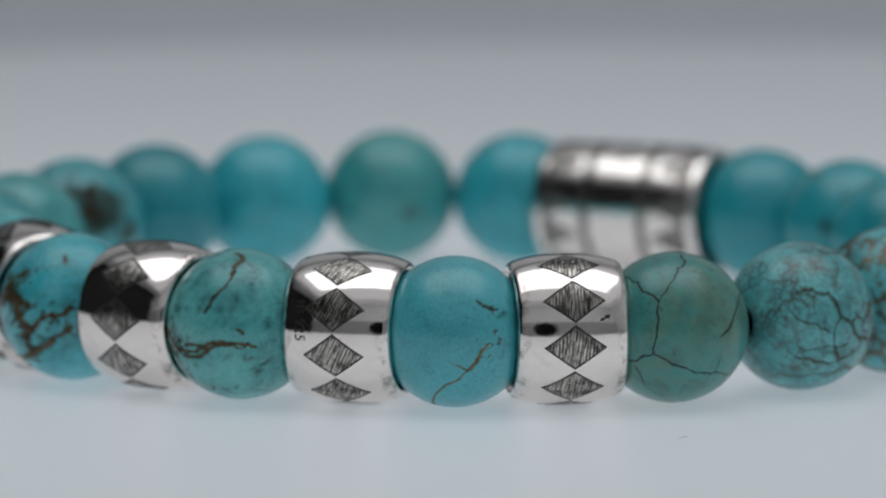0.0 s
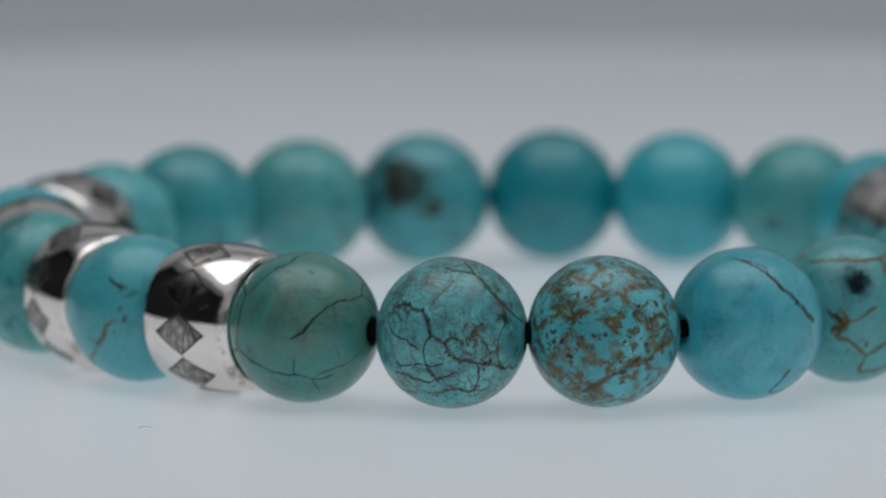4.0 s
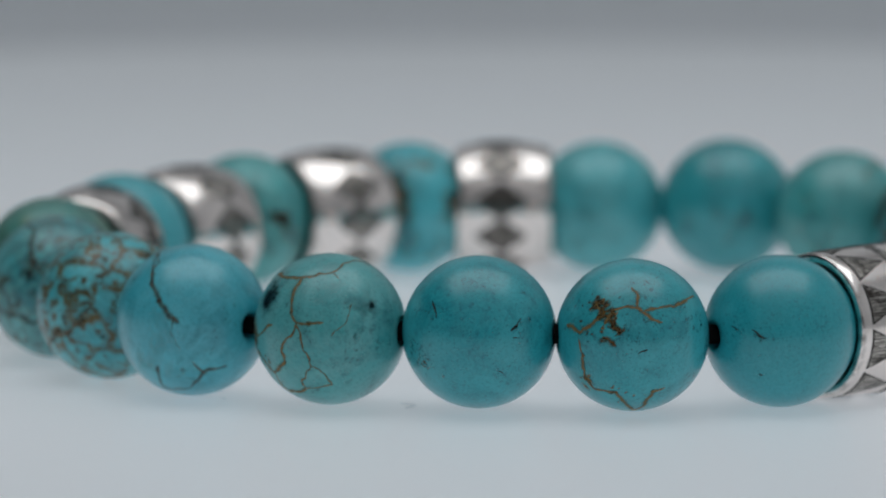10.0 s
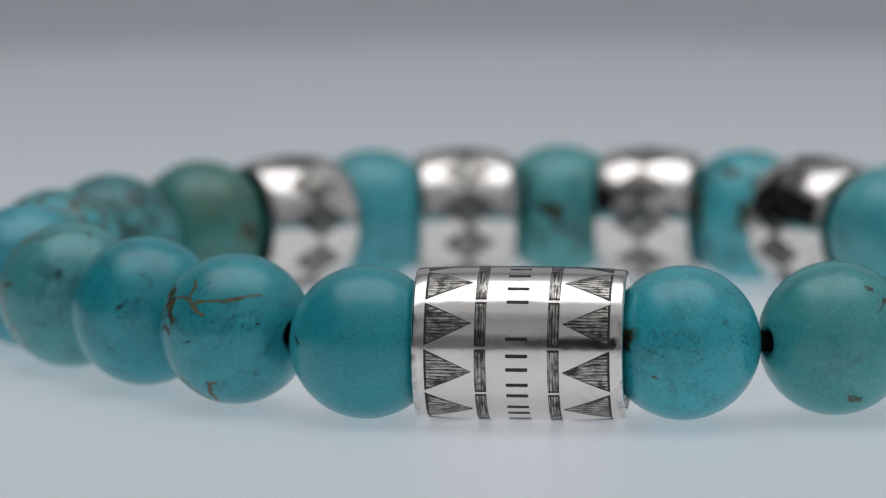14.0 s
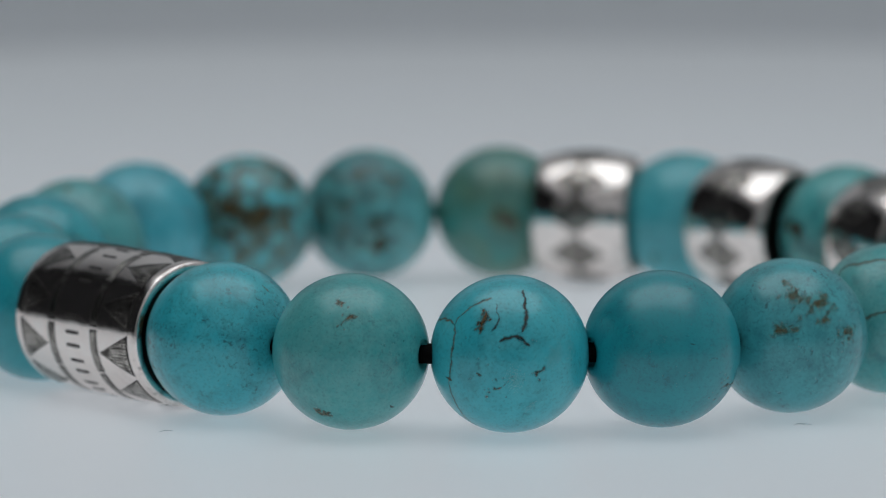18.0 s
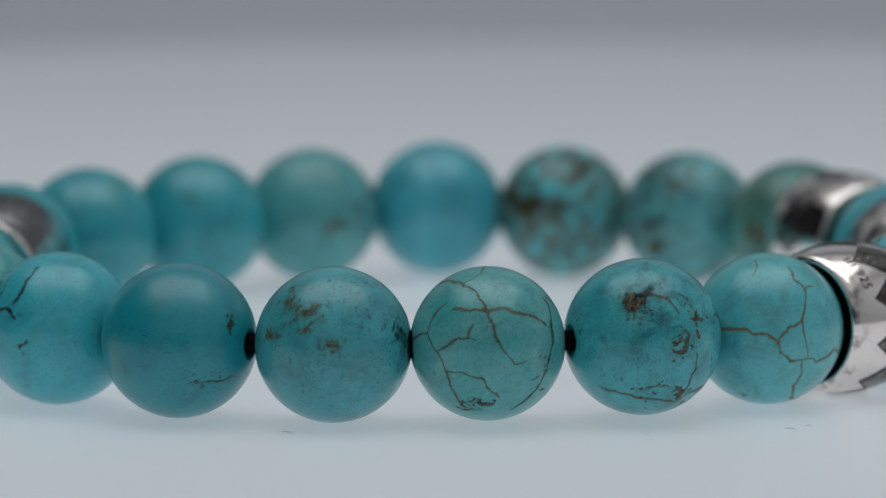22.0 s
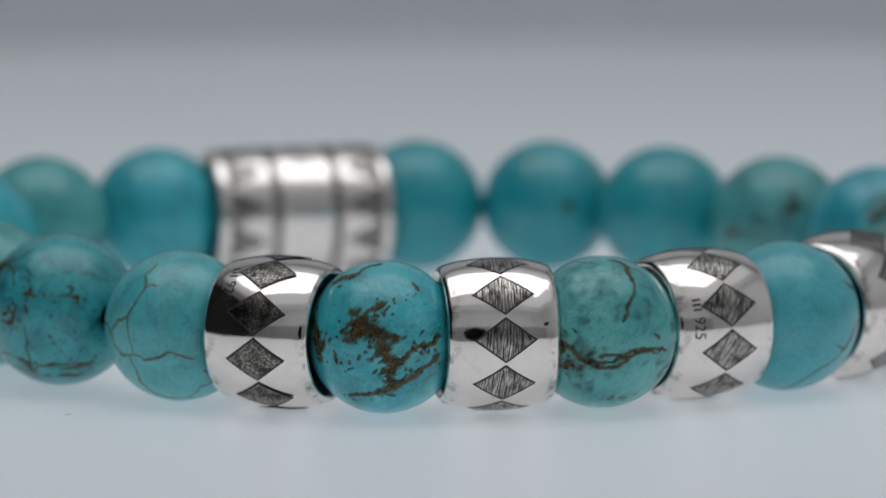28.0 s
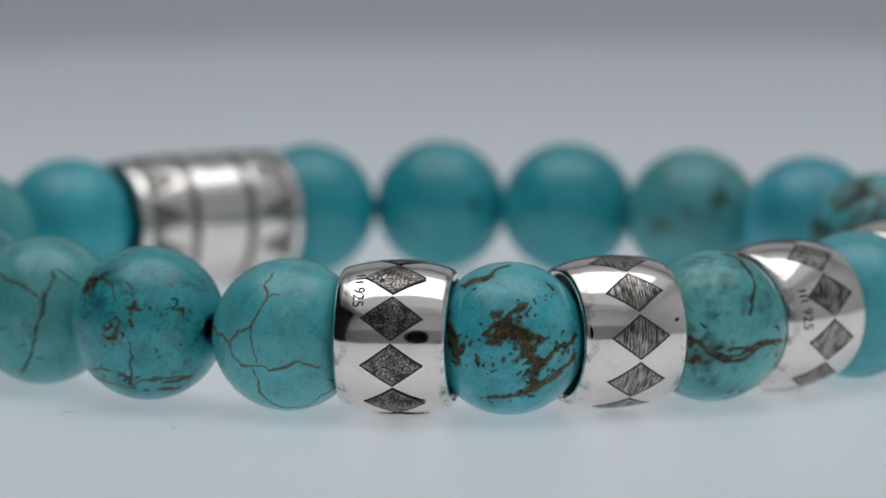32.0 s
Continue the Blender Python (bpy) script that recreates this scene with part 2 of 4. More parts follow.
def lathe(profile, segments, closed=True):
    """Turns a profile of (x, r) in millimetres about the x axis."""
    bm = bmesh.new()
    rings = []
    for x, r in profile:
        rings.append([bm.verts.new((x * MM, r * MM * math.cos(2 * math.pi * k / segments), r * MM * math.sin(2 * math.pi * k / segments)))
                      for k in range(segments)])
    pairs = list(zip(rings, rings[1:])) + ([(rings[-1], rings[0])] if closed else [])
    for a, b in pairs:
        for k in range(segments):
            j = (k + 1) % segments
            bm.faces.new((a[k], a[j], b[j], b[k]))
    bmesh.ops.recalc_face_normals(bm, faces=bm.faces)
    return bm


def box(x0, y0, z0, x1, y1, z1, bevel=0.0):
    bm = bmesh.new()
    bmesh.ops.create_cube(bm, size=1)
    bmesh.ops.scale(bm, vec=(x1 - x0, y1 - y0, z1 - z0), verts=bm.verts)
    bmesh.ops.translate(bm, vec=((x0 + x1) / 2, (y0 + y1) / 2, (z0 + z1) / 2), verts=bm.verts)
    if bevel:
        bmesh.ops.bevel(bm, geom=bm.edges[:], offset=bevel, segments=2, affect="EDGES", profile=0.5)
    return bm


# ---------------------------------------------------------------- setting
# walls and roof are added out of view; their tones shape the reflections
setting = [
    ("table", box(-0.62, -0.62, -0.05, 0.62, 0.62, -0.012), TABLE, "matt grey table top under the turntable"),
    ("wall_back", box(-0.62, 0.58, 0.16, 0.62, 0.62, 0.62), TENT, "white fabric back of a light tent"),
    ("wall_back_low", box(-0.62, 0.58, -0.012, 0.62, 0.62, 0.16), WALL, "unseen grey wall behind the turntable, added to tone reflections"),
    ("wall_front", box(-0.62, -0.62, 0.20, 0.62, -0.58, 0.62), GREY, "pale grey fabric front of a light tent"),
    ("wall_front_low", box(-0.62, -0.62, -0.012, 0.62, -0.58, 0.20), DUSK, "plain grey cloth below the front of the tent"),
    ("wall_right", box(0.58, -0.58, -0.012, 0.62, 0.58, 0.62), TENT, "white fabric side of a light tent"),
    ("wall_left", box(-0.62, -0.58, -0.012, -0.58, 0.58, 0.62), BLACK, "black cloth side of the tent"),
    ("ceiling", box(-0.62, -0.62, 0.62, 0.62, 0.62, 0.66), TENT, "white fabric roof of a light tent"),
]
for name, bm, mat, label in setting:
    tagged(link_mesh(name, bm, mat, None, label, smooth=False), label, name.split("_")[0], kind="structure")

plate = new("turntable")
tagged(plate, "round satin white acrylic turntable plate on a grey table", "turntable")
for name, profile, mat in (
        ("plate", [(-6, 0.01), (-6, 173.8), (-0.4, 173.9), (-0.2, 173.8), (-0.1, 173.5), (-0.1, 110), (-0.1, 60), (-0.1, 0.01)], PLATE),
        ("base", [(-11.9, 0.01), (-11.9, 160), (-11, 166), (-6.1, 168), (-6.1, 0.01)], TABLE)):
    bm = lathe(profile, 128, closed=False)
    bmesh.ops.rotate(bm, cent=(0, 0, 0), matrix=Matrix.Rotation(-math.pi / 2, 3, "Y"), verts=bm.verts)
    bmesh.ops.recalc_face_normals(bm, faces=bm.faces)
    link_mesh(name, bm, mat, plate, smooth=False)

# ---------------------------------------------------------------- bracelet
# place of each piece on the loop: x, y in millimetres, the turn of its tangent, its height and radius
LOOP = {
    "d1": (9.41, -23.42, 21.0, 3.98, 4.03),
    "d2": (16.45, -19.33, 37.6, 3.97, 4.01),
    "d3": (21.86, -13.38, 53.8, 3.98, 4.04),
    "d4": (25.74, -6.48, 75.6, 4.09, 4.08),
    "d5": (25.80, 1.67, 95.0, 4.07, 4.03),
    "d6": (24.15, 9.56, 105.2, 4.13, 4.05),
    "d7": (21.71, 17.28, 118.8, 4.07, 4.02),
    "d8": (16.75, 23.72, 139.8, 3.96, 4.04),
    "T": (9.34, 27.20, 152.7, 3.94, 4.03),
    "b1": (1.98, 31.32, 162.5, 4.10, 4.04),
    "b2": (-6.06, 32.82, -177.4, 4.10, 4.05),
    "b3": (-13.88, 30.25, -153.8, 4.08, 4.08),
    "b4": (-20.49, 25.70, -132.8, 4.08, 4.08),
    "b5": (-24.97, 18.73, -117.7, 4.08, 4.08),
    "b6": (-27.95, 11.27, -106.4, 4.14, 4.03),
    "b7": (-29.50, 3.18, -89.7, 4.26, 4.11),
    "b8": (-27.86, -4.70, -73.5, 4.03, 4.03),
    "R1": (-25.49, -10.31, -66.3, 4.03, 4.03),
    "c1": (-22.99, -15.36, -49.7, 4.03, 4.03),
    "R2": (-18.14, -18.67, -34.9, 4.03, 4.03),
    "c2": (-13.60, -22.17, -24.8, 4.03, 4.03),
    "R3": (-7.52, -23.15, -16.6, 3.97, 4.03),
    "c3": (-2.20, -24.80, -2.3, 3.98, 4.03),
    "R4": (3.59, -23.82, 8.3, 3.95, 4.03),
}

VEINS = {
    "d1": (
        ("n", 0.077, "132,85 2,67 -21,50 -29,37 -35,28 -34,14 -35,1 -38,-12 -53,-19 -65,-19"),
        ("n", 0.071, "-35,28 -52,35 -60,42 -90,44 -102,44"),
        ("n", 0.071, "-38,-12 -23,-21 -4,-29 16,-30 33,-34 51,-31"),
        ("n", 0.047, "16,-30 17,-16"),
        ("n", 0.053, "33,-34 45,-53"),
        ("n", 0.044, "-55,-23 -53,-39 -39,-55 -16,-81"),
        ("n", 0.077, "14,-1 24,4 32,14 43,22 61,27 83,29 91,25 102,15"),
        ("n", 0.053, "83,29 105,40 108,52"),
        ("n", 0.065, "35,-32 48,-26 65,-21 74,-13"),
        ("g", 0.767, "-176,5 -166,-5"),
    ),
    "d2": (
        ("k", 0.14, "-47,25 -31,29 -17,25 -11,17 -8,6 2,1 14,3"),
        ("k", 0.125, "2,1 6,-8 14,-13 27,-15 47,-19 76,-22"),
        ("k", 0.147, "-7,67 24,61 41,58 47,46 49,38 57,28 66,18 79,10"),
        ("g", 0.088, "11,53 -2,40 -11,25"),
        ("k", 0.088, "41,58 43,66 44,76"),
        ("g", 0.236, "21,2 24,7 26,11"),
        ("k", 0.088, "-42,-16 -18,-16 1,-15"),
        ("k", 0.095, "-49,-24 -28,-29 -5,-29 14,-22"),
        ("k", 0.074, "37,-20 38,-7 31,2 26,9"),
        ("g", 0.10, "-67,-42 -23,-44 3,-40 26,-42 48,-37"),
        ("k", 0.09, "-8,6 -14,-5 -12,-17 -5,-29"),
        ("k", 0.074, "27,-15 31,-28 29,-42"),
        ("k", 0.088, "57,28 54,13 45,1 50,-19"),
        ("k", 0.059, "-50,11 -27,1 -17,-5"),
        ("b", 0.531, "167,-24 180,-21"),
        ("k", 0.295, "-179,46 -161,34"),
    ),
    "d3": (
        ("g", 0.177, "-29,-42 -11,-32 2,-24 15,-17 29,-12 38,-4 48,8"),
        ("b", 0.472, "123,19 144,15 167,13 -174,15"),
    ),
    "d4": (
        ("k", 0.162, "-63,65 -16,53 0,35 12,22 21,12 30,6"),
        ("g", 0.059, "-43,65 -8,54 0,35"),
        ("k", 0.118, "9,-29 4,-41 -1,-55 9,-58 38,-53 46,-42 54,-32 71,-30"),
        ("g", 0.088, "39,-25 51,-35"),
        ("g", 0.044, "26,11 23,-1 30,-14"),
    ),
    "d5": (
        ("o", 0.118, "-102,44 -54,49 -22,48 4,54 20,55 39,63 101,64 97,58"),
        ("o", 0.103, "24,55 30,49"),
        ("o", 0.133, "-15,49 -16,34 -13,20 -7,12 3,12 14,13"),
        ("o", 0.133, "-7,12 -10,3 -16,-1 -21,-10 -19,-19 -27,-24 -36,-29"),
        ("o", 0.094, "-7,10 -2,-5 3,-16 4,-21 15,-28 21,-38 13,-40 -6,-43"),
        ("o", 0.088, "-6,-43 -7,-34 -1,-26 4,-21"),
        ("b", 0.265, "-65,3 -56,-3 -61,-10"),
        ("o", 0.133, "-59,8 -54,-2 -66,-10 -53,-17 -44,-25 -37,-30 -41,-42 -39,-51 -19,-49 -6,-43"),
        ("o", 0.088, "-54,-2 -39,4 -30,9"),
        ("o", 0.047, "38,27 31,12 20,3"),
        ("g", 0.354, "165,-7 -180,0"),
    ),
    "d6": (
        ("n", 0.088, "32,8 36,11 43,17"),
        ("n", 0.074, "33,3 39,3"),
        ("n", 0.059, "-36,30 -27,17"),
        ("n", 0.059, "22,-22 28,-25"),
        ("g", 0.147, "134,33 147,23"),
    ),
    "d7": (
        ("o", 0.147, "-67,12 -51,8 -40,15 -33,22 -40,31 -33,36"),
        ("b", 0.265, "-43,27 -40,33 -32,31"),
        ("b", 0.295, "-29,23 -21,13 -16,11"),
        ("b", 0.177, "-30,6 -24,4 -19,-0"),
        ("o", 0.236, "-29,16 -23,25 -20,23"),
        ("o", 0.133, "-24,27 -12,30 -4,29 8,20 17,17"),
        ("o", 0.118, "-4,29 -2,40 -8,47"),
        ("o", 0.133, "3,27 28,29 42,31 66,33"),
        ("o", 0.147, "-51,3 -47,-9 -50,-25 -46,-38 -23,-40 -14,-57 -6,-70 10,-56 13,-39 24,-36"),
        ("n", 0.059, "-3,-6 5,-3"),
    ),
    "d8": (
        ("n", 0.088, "-69,10 -62,8"),
        ("n", 0.088, "-51,9 -46,5 -39,3"),
        ("n", 0.074, "-47,-26 -43,-27"),
    ),
    "b1": (
        ("o", 0.059, "-32,-18 -25,-20"),
        ("g", 0.088, "93,49 97,41"),
        ("g", 0.059, "136,70 117,64"),
    ),
    "b2": (
        ("g", 0.206, "8,47 14,46"),
        ("g", 0.236, "19,34 24,35"),
        ("g", 0.059, "14,28 19,33"),
        ("g", 0.147, "-16,-39 -11,-45 2,-47"),
        ("n", 0.088, "59,-36 66,-39"),
    ),
    "b3": (
        ("g", 0.077, "-90,23 -53,27 -46,40 -34,49 -24,52"),
        ("g", 0.071, "-53,27 -49,13 -51,-4 -55,-15"),
        ("b", 0.236, "-28,25 -26,32 -25,40"),
        ("n", 0.059, "-17,47 -13,32 -18,24"),
        ("n", 0.118, "7,24 12,37 13,47 17,61"),
        ("n", 0.118, "12,14 6,20 2,21 -2,21 -11,17"),
        ("b", 0.118, "-28,-6 -24,-8"),
        ("g", 0.118, "-15,-18 -9,-16"),
        ("b", 0.118, "-58,-12 -51,-14"),
        ("g", 0.053, "-55,-15 -56,-22 -59,-43 -71,-66"),
    ),
    "b4": (
        ("n", 0.118, "68,23 68,15"),
        ("n", 0.059, "-4,12 -0,11"),
        ("k", 0.059, "29,-26 47,-24 73,-21"),
        ("n", 0.044, "11,-2 19,-1"),
    ),
    "b5": (
        ("r", 0.383, "-42,39 -32,38"),
        ("r", 0.472, "-19,32 -12,31"),
        ("r", 0.383, "-16,19 -10,19"),
        ("r", 0.413, "-52,12 -43,11"),
        ("r", 0.354, "2,9 12,10"),
        ("r", 0.206, "-51,52 -42,47"),
    ),
    "b6": (
        ("g", 0.100, "-112,35 -115,46 -74,58 -37,55 -15,46 -7,34 0,22 3,10 10,-1"),
        ("g", 0.100, "-38,33 -21,33 -3,33 11,35 27,29 48,18"),
        ("g", 0.100, "-80,6 -57,13 -46,1 -38,-14 -37,-25 -34,-39 -31,-49"),
        ("g", 0.092, "-57,13 -55,25 -50,35 -45,38"),
        ("g", 0.092, "-44,1 -33,8 -20,12 -16,23"),
        ("g", 0.078, "-20,12 -13,10"),
        ("g", 0.085, "-37,-14 -20,-16 -9,-18 2,-31 6,-36"),
        ("g", 0.071, "-53,86 -28,64 -38,57"),
        ("g", 0.064, "10,-1 15,-8 28,-4"),
        ("k", 0.177, "-16,-40 -10,-43 1,-42"),
        ("k", 0.118, "-43,-47 -32,-51 -21,-49"),
        ("k", 0.118, "61,40 56,22 52,5 46,-11 41,-30 33,-42 22,-52"),
        ("k", 0.074, "65,42 76,33 87,25"),
        ("k", 0.059, "30,-22 39,-18"),
        ("k", 0.118, "45,-31 53,-32"),
    ),
    "b7": (
        ("b", 0.19, "16,20 22,19 31,18"),
        ("g", 0.10, "-30,20 -27,33 -15,40 0,36 8,24"),
        ("k", 0.09, "46,17 53,19 59,18"),
        ("b", 0.16, "57,18 62,17 61,10"),
        ("n", 0.15, "14,1 17,-1"),
        ("k", 0.07, "19,-5 22,-18 20,-30 17,-38"),
        ("b", 0.17, "44,-52 57,-51 74,-49"),
        ("b", 0.17, "27,-51 36,-52"),
        ("n", 0.088, "13,39 18,36"),
        ("b", 0.147, "-1,-1 4,-4 9,-2"),
        ("g", 0.088, "-2,6 4,8 10,12 13,8 10,-0"),
        ("b", 0.118, "21,12 23,4"),
        ("n", 0.088, "53,26 59,24 54,18"),
        ("g", 0.177, "-31,43 -34,37 -35,26"),
        ("g", 0.118, "-63,-32 -42,-38 -24,-42 -1,-46 18,-50 27,-39 46,-38 77,-37"),
        ("g", 0.088, "-21,-33 -5,-30 2,-32"),
        ("n", 0.074, "9,-32 21,-39"),
        ("b", 0.147, "51,-43 69,-40 81,-37"),
        ("b", 0.147, "5,-31 15,-37 16,-46"),
        ("b", 0.118, "34,-39 45,-36"),
        ("g", 0.118, "1,1 6,6 12,4 10,-3 4,-5"),
    ),
    "b8": (
        ("o", 0.094, "-86,5 -56,7 -41,4 -32,-2 -30,-10 -22,-17 -6,-16 10,-18 24,-12 43,-17"),
        ("o", 0.083, "-32,-1 -24,9 -13,13 -8,24 -3,35 -4,42 -10,47 -5,62"),
        ("o", 0.059, "-3,37 10,39"),
        ("o", 0.077, "-12,13 -10,-4 -7,-15"),
        ("o", 0.083, "-12,-17 -10,-32 -14,-41 -3,-57 18,-65"),
        ("o", 0.065, "-71,73 -56,61 -58,51"),
        ("o", 0.077, "51,-28 71,-38 53,-46 47,-63 13,-65 -10,-57"),
        ("n", 0.103, "-73,-51 -69,-55"),
        ("n", 0.088, "-53,-41 -50,-43"),
    ),
    "c1": (
        ("b", 0.597, "-9,27 -11,15 -1,12 6,4"),
        ("b", 0.518, "6,4 9,-6 14,-12 9,-25"),
        ("n", 0.265, "8,-25 14,-29"),
        ("n", 0.206, "-9,19 -6,15"),
        ("n", 0.177, "9,-17 12,-20"),
        ("n", 0.177, "35,-0 39,-2"),
        ("n", 0.147, "-0,-34 3,-37"),
        ("n", 0.118, "-52,45 -46,48"),
        ("b", 0.279, "-29,10 -12,14"),
        ("b", 0.319, "12,9 18,8"),
        ("b", 0.239, "20,-10 29,-1 41,1 49,5 52,9"),
        ("b", 0.279, "-33,-43 -6,-39 10,-34 24,-27 35,-20 47,-12 52,-6"),
        ("b", 0.358, "-66,19 -53,3 -50,-14"),
        ("b", 0.279, "-69,48 -40,58 1,80"),
        ("b", 0.279, "0,30 6,35"),
        ("b", 0.159, "-34,-3 -32,-14"),
        ("b", 0.159, "41,52 45,43"),
        ("b", 0.199, "-13,24 -16,7 -26,4"),
        ("b", 0.478, "148,37 154,16 160,-3"),
        ("b", 0.398, "172,51 -164,45"),
        ("b", 0.358, "-159,18 -154,-2"),
    ),
    "c2": (
        ("b", 0.147, "-60,1 -48,-2 -39,-10 -32,-15 -10,-14 3,-7 17,-6 27,-11"),
        ("b", 0.118, "-23,-11 -1,-12 13,-8 31,-7 39,-10"),
        ("b", 0.118, "-26,-19 -13,-19 2,-12"),
        ("b", 0.236, "-63,-6 -55,-8 -48,-5"),
        ("b", 0.177, "-62,-17 -52,-20 -42,-17"),
        ("n", 0.118, "-32,-14 -26,-15"),
        ("n", 0.118, "3,-7 7,-6"),
        ("b", 0.118, "23,5 29,0"),
        ("b", 0.15, "-3,78 31,66 17,50 14,42"),
        ("k", 0.118, "14,42 4,30 -4,15"),
        ("g", 0.074, "-122,56 -78,71 -29,70"),
        ("n", 0.088, "-43,11 -39,7"),
        ("k", 0.354, "146,27 146,2"),
        ("b", 0.236, "-168,-30 -159,-19"),
    ),
    "c3": (
        ("k", 0.118, "21,32 27,27 35,24"),
        ("k", 0.147, "29,26 40,24"),
        ("g", 0.088, "34,23 35,18"),
        ("o", 0.118, "30,-1 25,-5 19,-16 13,-22 1,-17"),
        ("o", 0.088, "13,-22 6,-30 -7,-36 -18,-46 -53,-71"),
    ),
}


